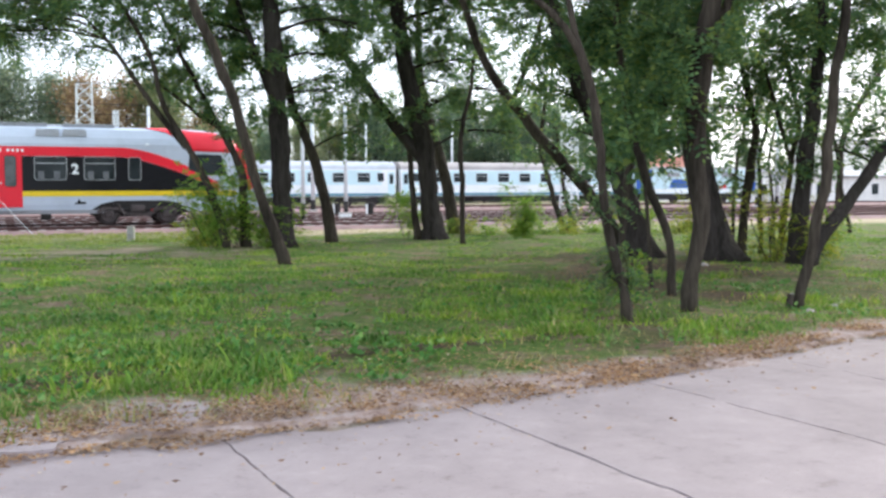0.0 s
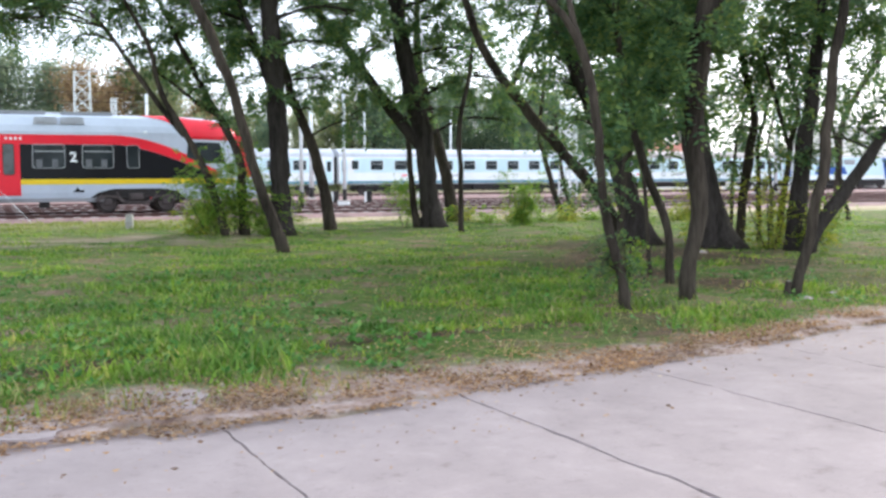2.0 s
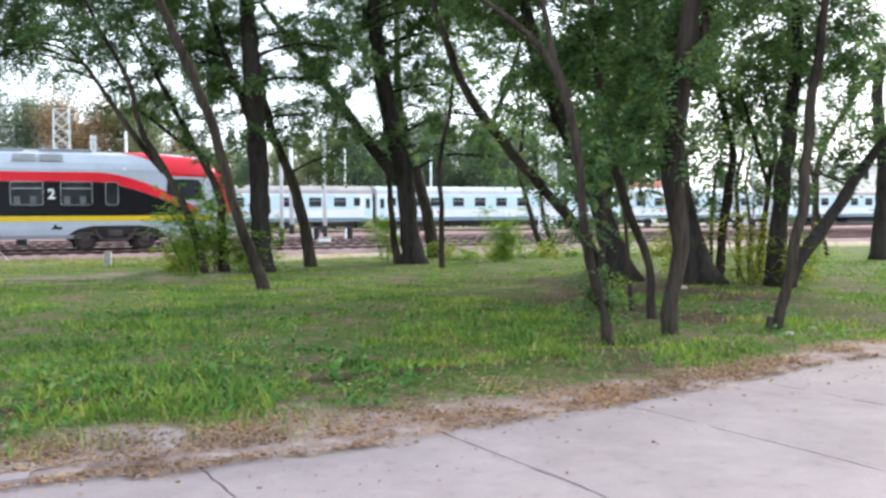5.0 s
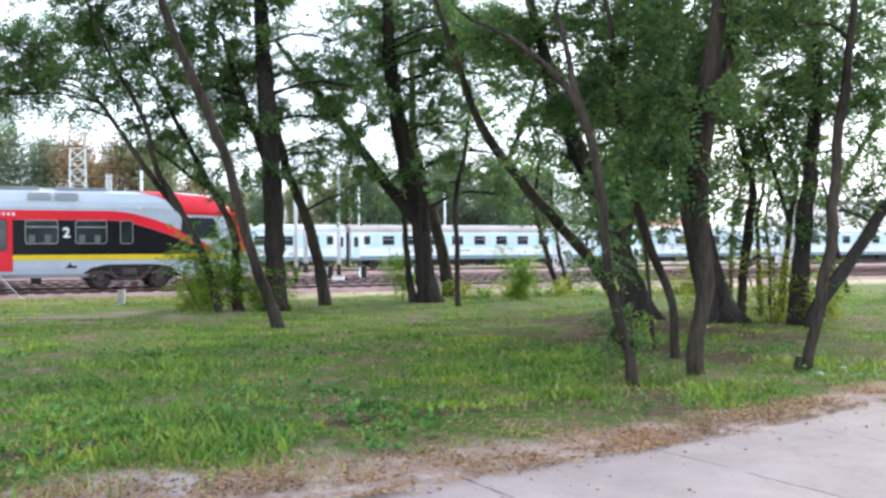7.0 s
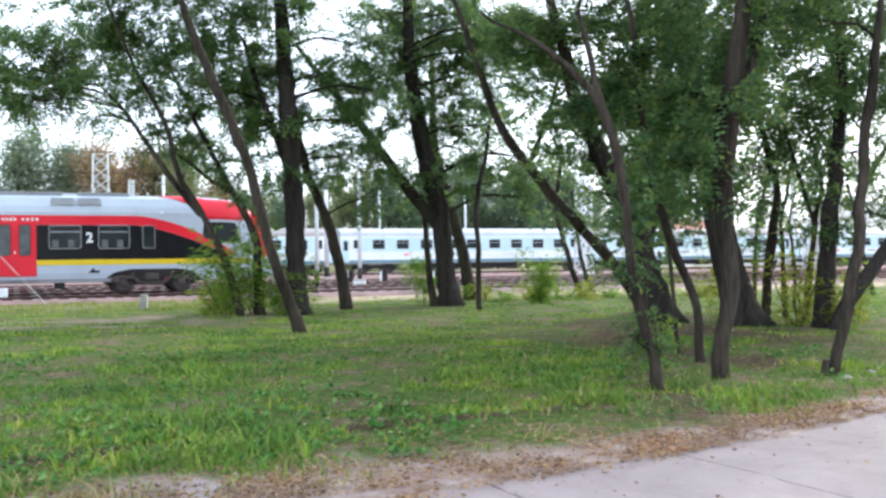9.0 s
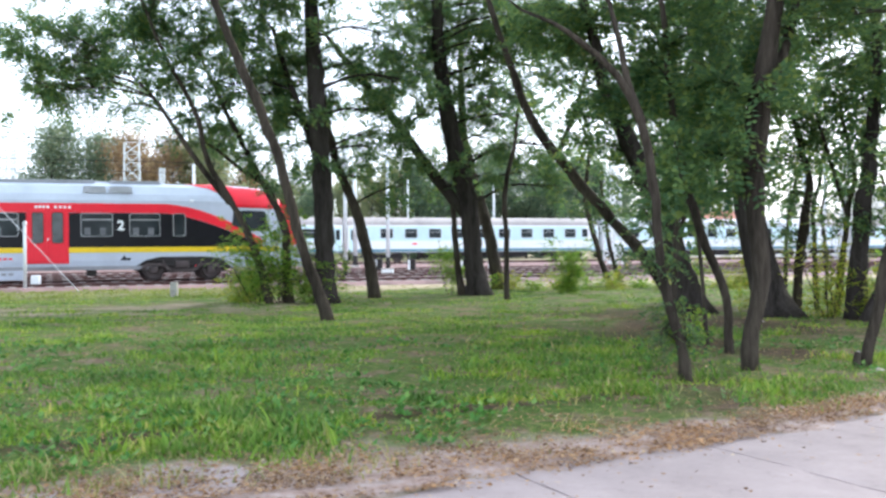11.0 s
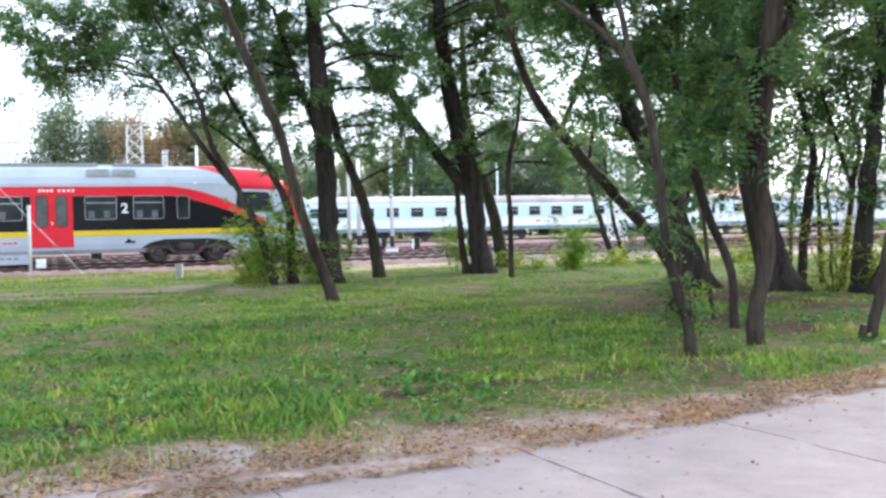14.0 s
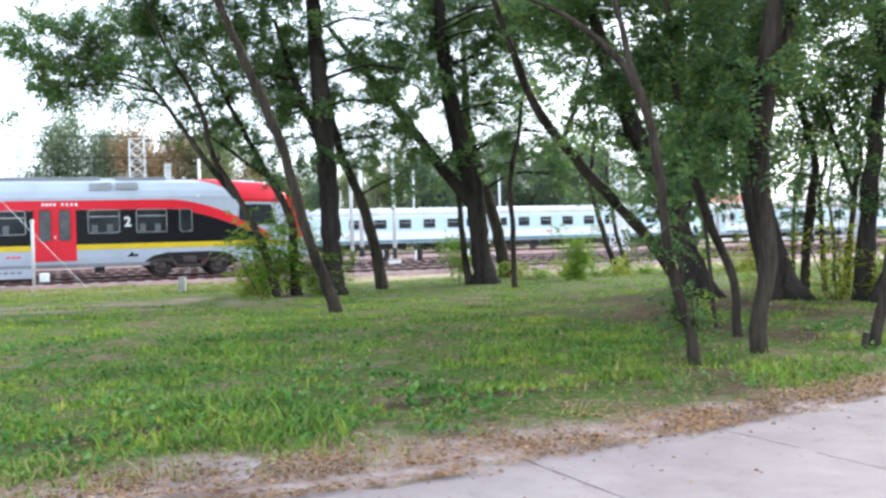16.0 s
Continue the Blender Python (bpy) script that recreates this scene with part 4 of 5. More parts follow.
def railcar_profile(x):
    """Half width and roof height of the railcar at x along it; the nose ends at 8.0."""
    t = max(0.0, (x - 2.6) / 5.1)
    return 1.45 * (1 - 0.36 * t ** 3), float(np.interp(x, (2.6, 4.6, 5.9, 6.5, 6.95, 7.3, 7.6, 7.85, 8.0), (4.17, 4.16, 4.08, 3.92, 3.6, 3.0, 2.2, 1.5, 1.1)))


def body_section(w, z0, ztop, x):
    """A closed outline of the car body at x: straight sides, sloped shoulders, flat-arched roof."""
    sh = z0 + (ztop - z0) * 0.79
    pts = [(-w * 0.97, z0), (-w, z0 + (sh - z0) * 0.12), (-w, z0 + (sh - z0) * 0.5), (-w, sh), (-w * 0.94, sh + (ztop - sh) * 0.35), (-w * 0.8, sh + (ztop - sh) * 0.8), (-w * 0.62, ztop - 0.02), (-w * 0.3, ztop)]
    pts += [(-y, z) for y, z in reversed(pts)]
    return [(x, y, z) for y, z in pts]


def loft(sections, bm=None, caps=True):
    bm = bm or bmesh.new()
    rows = [[bm.verts.new(p) for p in s] for s in sections]
    k = len(rows[0])
    for a, b in zip(rows, rows[1:]):
        for i in range(k):
            bm.faces.new((a[i], b[i], b[(i + 1) % k], a[(i + 1) % k]))
    if caps:
        bm.faces.new(rows[0])
        bm.faces.new(rows[-1][::-1])
    bmesh.ops.recalc_face_normals(bm, faces=bm.faces)
    return bm


def bars(parent, x, z, y, n, w, h, gap, mat, name="lettering"):
    for i in range(n):
        part(name, box(x + i * gap, x + i * gap + w, y - 0.006, y + 0.01, z, z + h), mat, parent)


def build_railcar():
    car = tagged(new("railcar"), "red, grey and black diesel railcar with yellow stripe, parked", "train")
    car.matrix_world = RAILCAR_AT @ Matrix.Translation((0, 1.45, 0))
    Y = -1.45
    back = -22.0
    # body, with the nose drawn in towards the tip at x = 7.5
    secs = [body_section(1.45, 0.5, 4.17, back)]
    for x in (2.6, 3.4, 4.2, 4.9, 5.5, 6.0, 6.4, 6.8, 7.1, 7.3, 7.5, 7.7, 7.9, 8.0):
        w, h = railcar_profile(x)
        secs.append(body_section(w, 0.5, h, x))
    part("body", loft(secs), M_GREY, car, "silver grey body shell", smooth=False)
    # roof equipment
    for a, b in ((-1.5, -0.55), (-0.45, 0.52)):
        v = part("vent", prism([(a, 3.72), (b, 3.72), (b - 0.04, 4.02), (a + 0.04, 4.02)], Y + 0.05, Y + 0.35), M_ROOF, car, "roof air vent")
        for i in range(5):
            part("slat", box(a + 0.08, b - 0.08, Y + 0.03, Y + 0.06, 3.76 + i * 0.05, 3.785 + i * 0.05), M_ROOF, v)
    part("roof_pod", box(-14, 1.9, -0.8, 0.8, 4.1, 4.24, 0.05), M_ROOF, car, "low grey roof cover")
    for a, b, z in ((-11, -6.5, 4.3), (-5.2, -1.0, 4.28), (-0.4, 1.7, 4.27)):
        part("roof_duct", box(a, b, -0.95, -0.7, 4.12, z, 0.02), M_SLATE, car, "dark roof cable duct")
    # red band over the windows, sweeping down to the nose
    top, low = [], []
    for t in np.linspace(0, 1, 14):
        x = back + 0.02 if t == 0 else 1.2 + 4.9 * t
        k = max(0.0, t - 0.12) / 0.88
        top.append((x, 3.27 - 1.55 * k ** 1.7)), low.append((x, 2.88 - 1.42 * k ** 1.45))

    def half_width(x):
        return railcar_profile(x)[0]

    def side_panel(name, upper, lower, mat, out, label=""):
        bm = bmesh.new()
        for a, b, c, d in zip(upper, upper[1:], lower, lower[1:]):
            q = [(p[0], -half_width(p[0]) - out, p[1]) for p in (c, d, b, a)]
            r = [(p[0], -half_width(p[0]) + 0.02, p[1]) for p in (c, d, b, a)]
            f = [bm.verts.new(p) for p in q]
            g = [bm.verts.new(p) for p in r]
            bm.faces.new(f)
            for i in range(4):
                bm.faces.new((f[i], g[i], g[(i + 1) % 4], f[(i + 1) % 4]))
        return part(name, bm, mat, car, label)

    band_top = [(x, z - 0.01) for x, z in low]
    band_low = [(x, 1.42) for x, z in low]
    side_panel("window_band", band_top, band_low, M_BLACK, 0.006, "glossy black window band")
    side_panel("red_band", top, low, M_RED, 0.012, "red band sweeping to the nose")
    xs = [back + 0.02] + list(np.linspace(1.2, 6.9, 12))
    side_panel("stripe", [(x, 1.42) for x in xs], [(x, 1.2) for x in xs], M_YELLOW, 0.014, "yellow stripe")
    side_panel("skirt", [(x, 0.62) for x in xs[:2]], [(x, 0.46) for x in xs[:2]], M_SLATE, 0.01, "dark lower sill")
    # red front: roof cap and the pillars that frame the windscreen
    cap = []
    for x in np.linspace(2.75, 7.2, 24):
        w, h = railcar_profile(x)
        edge = float(np.interp(x, (2.7, 3.8, 4.6, 4.8, 7.2), (h + 0.02, 3.94, 3.5, 3.14, 3.08)))
        half = [p for p in body_section(w, 0.5, h, x)[:8]] + [(x, 0.0, h + 0.01)]
        zs, ys = [p[2] for p in half], [p[1] for p in half]
        edge = min(edge, h - 0.01)
        row = [(x + 0.01, float(np.interp(z, zs, ys)) * 1.015 - 0.004, z + 0.018) for z in np.linspace(edge, h + 0.01, 9)]
        cap.append(row + [(a, -y, z) for a, y, z in reversed(row[:-1])])
    part("front_cap", loft(cap, caps=False), M_RED, car, "red roof cap over the cab", smooth=True)
    screen = []
    for x in (6.95, 7.12, 7.28, 7.42, 7.55):
        w, h = railcar_profile(x)
        screen.append([(x + 0.06, y * w, h + 0.05 - 0.3 * abs(y) ** 3) for y in (-0.85, -0.6, -0.2, 0.2, 0.6, 0.85)])
    part("windscreen", loft(screen, caps=False), M_GLASS, car, "dark raked windscreen")
    side_panel("cab_window", [(4.78, 3.0), (5.5, 3.02), (6.2, 3.0)], [(4.72, 2.35), (5.4, 2.1), (6.45, 2.1)], M_GLASS, 0.018)
    side_panel("pillar", [(7.2, 3.3), (7.42, 2.75), (7.6, 2.1), (7.75, 1.5)], [(6.7, 3.3), (6.95, 2.7), (7.1, 2.1), (7.25, 1.42)], M_RED, 0.02, "red pillar beside the windscreen")
    for y in (-0.75, 0.75):
        part("headlight", box(7.6, 7.8, y - 0.16, y + 0.16, 1.25, 1.4, 0.04), M_STEEL, car)
    part("bumper", box(7.4, 8.1, -0.75, 0.75, 0.5, 0.85, 0.08), M_UNDER, car)
    # windows and doors
    for x0, x1 in ((-1.55, -0.32), (0.4, 1.62), (2.2, 2.68), (-5.6, -4.0), (-7.6, -6.1), (-9.6, -8.1)):
        w = window(car, x0, x1, 1.9, 2.84, Y - 0.006, M_STEEL)
        if x1 - x0 > 1:
            part("sash", box(x0 + 0.04, x1 - 0.04, Y - 0.03, Y - 0.014, 2.56, 2.6), M_STEEL, w)
            for i in range(2):
                part("seat", box(x0 + 0.12 + i * 0.62, x0 + 0.36 + i * 0.62, Y - 0.021, Y - 0.015, 1.94, 2.25), M_SEAT, w)
    for c in (-2.86, -11.6):
        frame_ob = part("door", box(c - 0.82, c + 0.82, Y - 0.02, Y + 0.05, 0.75, 3.27), M_RED, car, "red double-leaf sliding door")
        for s in (-1, 1):
            leaf = part("door_leaf", box(c + s * 0.38 - 0.36, c + s * 0.38 + 0.36, Y - 0.045, Y - 0.02, 0.8, 3.0, 0.01), M_RED, frame_ob)
            window(leaf, c + s * 0.38 - 0.2, c + s * 0.38 + 0.2, 1.62, 2.86, Y - 0.046, M_RUBBER, pane=M_GLASS_PALE)
        part("door_button", box(c - 0.03, c + 0.03, Y - 0.06, Y - 0.045, 1.7, 1.8), M_WHITE, frame_ob)
        part("step", box(c - 0.8, c + 0.8, Y - 0.06, Y + 0.1, 0.55, 0.6), M_SLATE, frame_ob)
    bars(car, -3.35, 3.05, Y - 0.022, 4, 0.1, 0.11, 0.15, M_WHITE)
    bars(car, -2.6, 3.05, Y - 0.022, 4, 0.1, 0.11, 0.18, M_WHITE)
    bars(car, -4.75, 0.92, Y - 0.006, 3, 0.14, 0.08, 0.2, M_RED)
    part("emblem", prism([(-0.05, 0.86), (0.42, 0.86), (0.42, 0.97), (0.24, 0.95), (0.16, 1.1), (0.08, 0.96)], Y - 0.006, Y + 0.02), M_BLACK, car, "small dark emblem")
    part("side_skirt", box(-9.2, -3.72, Y - 0.01, Y + 0.3, 0.08, 0.52, 0.03), M_GREY, car, "grey deep side skirt")
    bars(car, -5.4, 0.28, Y - 0.014, 5, 0.18, 0.1, 0.26, M_SLATE)
    part("marker_light", box(2.9, 3.05, Y - 0.03, Y, 3.38, 3.46, 0.01), M_WHITE, car)
    # class number
    cu = bpy.data.curves.new("class_number", "FONT")
    cu.body, cu.size, cu.extrude, cu.offset = "2", 0.58, 0.004, 0.018
    tmp = bpy.data.objects.new("class_number", cu)
    me = bpy.data.meshes.new_from_object(tmp)
    bpy.data.objects.remove(tmp)
    me.materials.clear()
    me.materials.append(M_WHITE)
    num = part("class_number", me, None, car, "white class number 2")
    num.matrix_local = pose(-0.12, Y - 0.014, 2.15, 90, 0, 0)
    # bogies and underfloor boxes
    for c in (2.55, -13.5):
        bogie = part("bogie", prism([(c - 2.0, 0.42), (c - 1.6, 0.3), (c + 1.7, 0.3), (c + 2.0, 0.45), (c + 1.5, 0.9), (c + 0.6, 0.95), (c - 0.3, 0.93), (c - 1.1, 0.98), (c - 1.5, 0.85)], Y + 0.12, Y + 0.3), M_UNDER, car, "dark dirty bogie")
        # no opening is cut: a near-black plate gives the recess its shade
        part("arch", prism([(c - 2.15, 0.46), (c + 2.2, 0.46), (c + 1.75, 0.88), (c + 1.1, 1.0), (c - 0.9, 1.0), (c - 1.5, 0.87)], Y - 0.008, Y + 0.06), M_UNDER, car, "dark plate standing in for the shaded wheel recess")
        part("side_frame", prism([(c - 1.75, 0.52), (c - 1.45, 0.74), (c - 0.75, 0.72), (c - 0.45, 0.46), (c + 0.45, 0.46), (c + 0.75, 0.72), (c + 1.45, 0.74), (c + 1.75, 0.52), (c + 1.6, 0.46), (c + 1.3, 0.62), (c + 0.85, 0.6), (c + 0.5, 0.36), (c - 0.5, 0.36), (c - 0.85, 0.6), (c - 1.3, 0.62), (c - 1.6, 0.46)], Y - 0.1, Y - 0.02), M_BOGIE, bogie)
        for dx in (-0.62, 0.62):
            part("damper", tube([(c + dx, Y - 0.12, 0.42), (c + dx * 1.35, Y - 0.12, 0.86)], [0.045, 0.035], 8), M_BOGIE, bogie)
        for dx in (-1.2, 1.22):
            for y in (Y - 0.03, -Y - 0.6):
                wheel(bogie, c + dx, y)
            part("axle_box", box(c + dx - 0.17, c + dx + 0.17, Y - 0.13, Y + 0.15, 0.3, 0.58, 0.05), M_BOGIE, bogie)
        part("spring", box(c - 0.32, c + 0.3, Y - 0.09, Y + 0.15, 0.5, 0.82, 0.06), M_BOGIE, bogie)
        part("frame_bar", box(c - 1.1, c + 1.1, Y - 0.05, Y + 0.08, 0.58, 0.68, 0.03), M_UNDER, bogie)
        part("red_lever", box(c + 0.55, c + 0.59, Y - 0.08, Y - 0.05, 0.42, 0.62), M_RED, bogie)
    for a, b in ((-1.35, -0.95), (-6.5, -4.4), (-9.5, -7.2)):
        part("underfloor_box", box(a, b, Y + 0.1, Y + 0.7, 0.2, 0.52, 0.03), M_UNDER, car)


build_railcar()


# ---- the passing train ----
def coach(roof_mat, label):
    """A passenger coach, 26.4 m over buffers, front coupling at x = 0, near side at y = 0."""
    ob = tagged(new("passenger_coach"), label, "train coach", "coaches of the passing train")
    L, w = 25.9, 1.42
    prof = [(-w, 0.98), (-w - 0.02, 1.6), (-w - 0.02, 2.6), (-w + 0.02, 3.42)]
    prof += [(-y, z) for y, z in reversed(prof)]
    shift = lambda ps: [(y + w, z) for y, z in ps]
    part("body", prism(shift(prof), -L - 0.25, -0.25, "x"), M_WHITE, ob, "white body side")
    arch = [(-w + 0.0, 3.42), (-w + 0.12, 3.72), (-w + 0.45, 3.98), (-0.5, 4.13), (0, 4.16)]
    arch += [(-y, z) for y, z in reversed(arch[:-1])]
    part("roof", prism(shift(arch), -L - 0.25, -0.25, "x"), roof_mat, ob, "ribbed arched roof")
    part("window_band", box(-L + 1.2, -1.7, -0.03, 0.02, 1.98, 3.3), M_BANDBLUE, ob, "pale blue-grey window band")
    part("line", box(-L - 0.2, -0.3, -0.028, 0.02, 1.0, 1.2), M_TEAL, ob, "thin blue line")
    part("sill", box(-L - 0.2, -0.3, 0.0, 0.1, 0.86, 0.99), M_SLATE, ob)
    for e in (0.72, L - 0.22):
        d = part("door", box(-e - 0.33, -e + 0.33, -0.035, 0.05, 1.05, 3.15), M_BANDBLUE, ob, "pale blue entrance door")
        window(d, -e - 0.16, -e + 0.16, 2.1, 2.95, -0.036, M_RUBBER, 0.04)
    for e in (1.8, L - 1.3):
        window(ob, -e - 0.3, -e + 0.3, 2.3, 3.05, -0.03, M_STEEL, 0.06)
    for k in range(9):
        c = -3.45 - 2.38 * k
        win = window(ob, c - 0.58, c + 0.58, 2.24, 3.05, -0.03, M_STEEL, 0.08)
        part("sash", box(c - 0.55, c + 0.55, -0.055, -0.04, 2.74, 2.78), M_STEEL, win)
    part("underframe", box(-18.5, -8.0, 0.35, 2.4, 0.35, 0.9), M_UNDER, ob, "dark underfloor equipment")
    part("battery_box", box(-12.5, -10.5, 0.12, 0.5, 0.32, 0.85, 0.03), M_UNDER, ob)
    part("gangway", box(-0.3, 0.05, 0.7, 2.1, 1.0, 3.4), M_RUBBER, ob)
    part("gangway", box(-L - 0.5, -L - 0.2, 0.7, 2.1, 1.0, 3.4), M_RUBBER, ob)
    for c in (-3.7, -22.6):
        b = part("bogie", prism([(c - 1.9, 0.4), (c + 1.9, 0.4), (c + 1.5, 0.78), (c + 0.5, 0.72), (c - 0.5, 0.72), (c - 1.5, 0.78)], 0.15, 2.6), M_UNDER, ob)
        for dx in (-1.25, 1.25):
            wheel(b, c + dx, 0.3, 0.46)
    bars(ob, -15.2, 1.6, -0.025, 5, 0.16, 0.16, 0.24, M_SLATE)
    bars(ob, -20.0, 1.62, -0.025, 1, 0.5, 0.14, 0.3, M_RED, "emblem")
    return ob


def locomotive():
    ob = tagged(new("locomotive"), "blue and white electric locomotive pulling the coaches", "locomotive")
    side = [(0.3, 1.0), (0.3, 2.3), (0.75, 3.55), (16.4, 3.55), (16.85, 2.3), (16.85, 1.0)]
    part("body", prism(side, 0, 2.9), M_BANDBLUE, ob, "pale blue-grey locomotive body")
    part("roof", prism([(0.15, 3.55), (0.5, 3.85), (2.4, 3.85), (2.75, 3.55)], 0.9, 16.2, "x"), M_SLATE, ob)
    part("blue_cab", prism([(0.32, 1.0), (0.32, 2.3), (0.77, 3.54), (2.4, 3.54), (1.9, 1.0)], -0.015, 0.03), M_BLUE, ob, "blue cab end")
    part("blue_cab", prism([(16.83, 1.0), (16.83, 2.3), (16.38, 3.54), (15.0, 3.54), (15.5, 1.0)], -0.015, 0.03), M_BLUE, ob, "blue cab end")
    part("blue_panel", prism([(4.5, 1.6), (9.5, 1.6), (9.0, 2.5), (4.9, 2.5)], -0.018, 0.03), M_BLUE, ob, "blue side panel")
    part("white_band", box(2.0, 15.4, -0.012, 0.03, 1.05, 1.5), M_WHITE, ob, "white lower band")
    part("red_mark", prism([(10.5, 1.55), (12.2, 1.55), (11.9, 2.0)], -0.018, 0.03), M_RED, ob)
    for x0, x1 in ((0.95, 1.75), (15.4, 16.1)):
        window(ob, x0, x1, 2.45, 3.2, -0.02, M_RUBBER, 0.06)
    for k in range(4):
        g = part("grille", box(4.2 + 2.4 * k, 5.8 + 2.4 * k, -0.03, 0.02, 2.75, 3.3), M_SLATE, ob)
        for i in range(5):
            part("slat", box(4.25 + 2.4 * k, 5.75 + 2.4 * k, -0.045, -0.03, 2.8 + i * 0.1, 2.85 + i * 0.1), M_STEEL, g)
    for c in (3.6, 13.4):
        b = part("bogie", box(c - 2.3, c + 2.3, 0.1, 2.7, 0.35, 0.98, 0.05), M_UNDER, ob)
        for dx in (-1.6, 1.6):
            wheel(b, c + dx, 0.2, 0.6)
    part("underframe", box(6.2, 10.8, 0.2, 2.6, 0.3, 0.95), M_UNDER, ob)
    p = part("pantograph", tube([(13.4, 1.4, 3.9), (12.2, 1.4, 4.6), (13.4, 1.4, 5.3)], [0.04, 0.03, 0.03], 6), M_STEEL, ob)
    part("collector", box(13.3, 13.5, 0.5, 2.3, 5.28, 5.34), M_STEEL, p)
    return ob


beige = coach(M_BEIGE, "white passenger coach with dusty beige roof and dark windows")
pale = coach(M_ROOF, "white passenger coach with light grey roof and dark windows")
COACHES = []
for k in range(10):
    proto = beige if k in (0, 3, 5, 6) else pale
    first = (proto is beige and k == 0) or (proto is pale and k == 1)
    COACHES.append(proto if first else copy_thing(proto, Matrix.Identity(4)))
LOCO = locomotive()


def run(t):
    """Metres that the rear coupling of the first coach has gone along the far track."""
    return 7.92 + 10.0575 * t + 0.0811 * t * t + 0.00176 * t ** 3


# ---- masts, wires, signs ----
def lattice_mast(x, y, z0, height, width, label="pale steel lattice mast"):
    ob = tagged(new("lattice_mast"), label, "mast", "railway masts")
    ob.location = (x, y, z0)
    ob.rotation_euler.z = TRACK_TURN
    h = width / 2
    for sx in (-1, 1):
        for sy in (-1, 1):
            part("leg", tube([(sx * h, sy * h, 0), (sx * h * 0.8, sy * h * 0.8, height)], [0.07, 0.06], 4), M_MAST, ob)
    n = max(4, int(1.6 * height / max(width, 0.6)))
    for k in range(n):
        a, b = height * k / n, height * (k + 1) / n
        for sy in (-1, 1):
            q = h * (1 - 0.2 * k / n)
            part("brace", tube([(-q, sy * q, a), (q, sy * q, b)], [0.05, 0.05], 4), M_MAST, ob)
            part("brace", tube([(q, sy * q, a), (-q, sy * q, b)], [0.05, 0.05], 4), M_MAST, ob)
        part("rung", box(-h, h, -h - 0.02, -h + 0.02, b - 0.03, b + 0.03), M_MAST, ob)
    return ob


def pole(x, y, height, r, arm=0.0, label="pale tapered catenary pole beside the tracks"):
    ob = tagged(new("catenary_pole"), label, "pole", "railway masts")
    ob.location = (x, y, -0.03)
    ob.rotation_euler.z = TRACK_TURN + pi / 2
    part("shaft", tube([(0, 0, 0), (0, 0, height)], [r, r * 0.75], 8), M_MAST, ob, smooth=True)
    part("footing", box(-0.3, 0.3, -0.3, 0.3, -0.05, 0.16, 0.04), M_CEMENT, ob)
    part("painted_base", tube([(0, 0, 0.1), (0, 0, 0.95)], [r * 1.06, r * 1.06], 8), M_UNDER, ob, "black painted pole foot", smooth=True)
    if arm:
        part("arm", tube([(0, 0, height - 1.6), (arm, 0, height - 0.9)], [0.035, 0.03], 6), M_STEEL, ob)
        part("arm", tube([(0, 0, height - 0.4), (arm, 0, height - 0.9)], [0.025, 0.02], 6), M_STEEL, ob)
        part("insulator", tube([(arm * 0.12, 0, height - 1.5), (arm * 0.24, 0, height - 1.42)], [0.08, 0.08], 8), M_SLATE, ob)


pole(-7.2, 51.3, 7.2, 0.11)
pole(-10.5, 80.5, 8.5, 0.2, 2.4)
pole(-6.45, 66.2, 8.2, 0.14)
pole(-8.0, 104.0, 8.6, 0.12, 2.2)
pole(0.95, 104.0, 9.0, 0.14)
pole(-24.7, 84.0, 8.8, 0.16)
pole(33.5, 100.0, 10.5, 0.18, 2.4)
pole(38.0, 106.0, 11.0, 0.18)
pole(29.0, 92.0, 9.5, 0.16, 2.2)
lattice_mast(-46.5, 130, 0, 15.6, 2.3, "wide pale steel lattice tower with panels")
lattice_mast(-39.2, 120, 0, 11.4, 0.7)
lattice_mast(-62.8, 128, 0, 16.6, 1.1)
lattice_mast(-61.5, 128, 0, 14.8, 0.8)
lattice_mast(-74.0, 140, 0, 15.0, 1.6)
lattice_mast(9.5, 75.0, 0, 8.6, 1.0)
lattice_mast(35.5, 101, 0, 9.5, 0.9)


def wires():
    for off, z in ((8, 6.9), (12, 6.2), (30, 7.0), (44, 6.3)):
        ob = tagged(new("overhead_wire"), "thin dark overhead line above the tracks", "wire", "overhead wires")
        ob.matrix_world = RAILCAR_AT @ Matrix.Translation((0, off, 0))
        part("wire", tube([(-120, 0, z), (0, 0, z - 0.1), (200, 0, z)], [0.014] * 3, 4), M_RUBBER, ob)


wires()


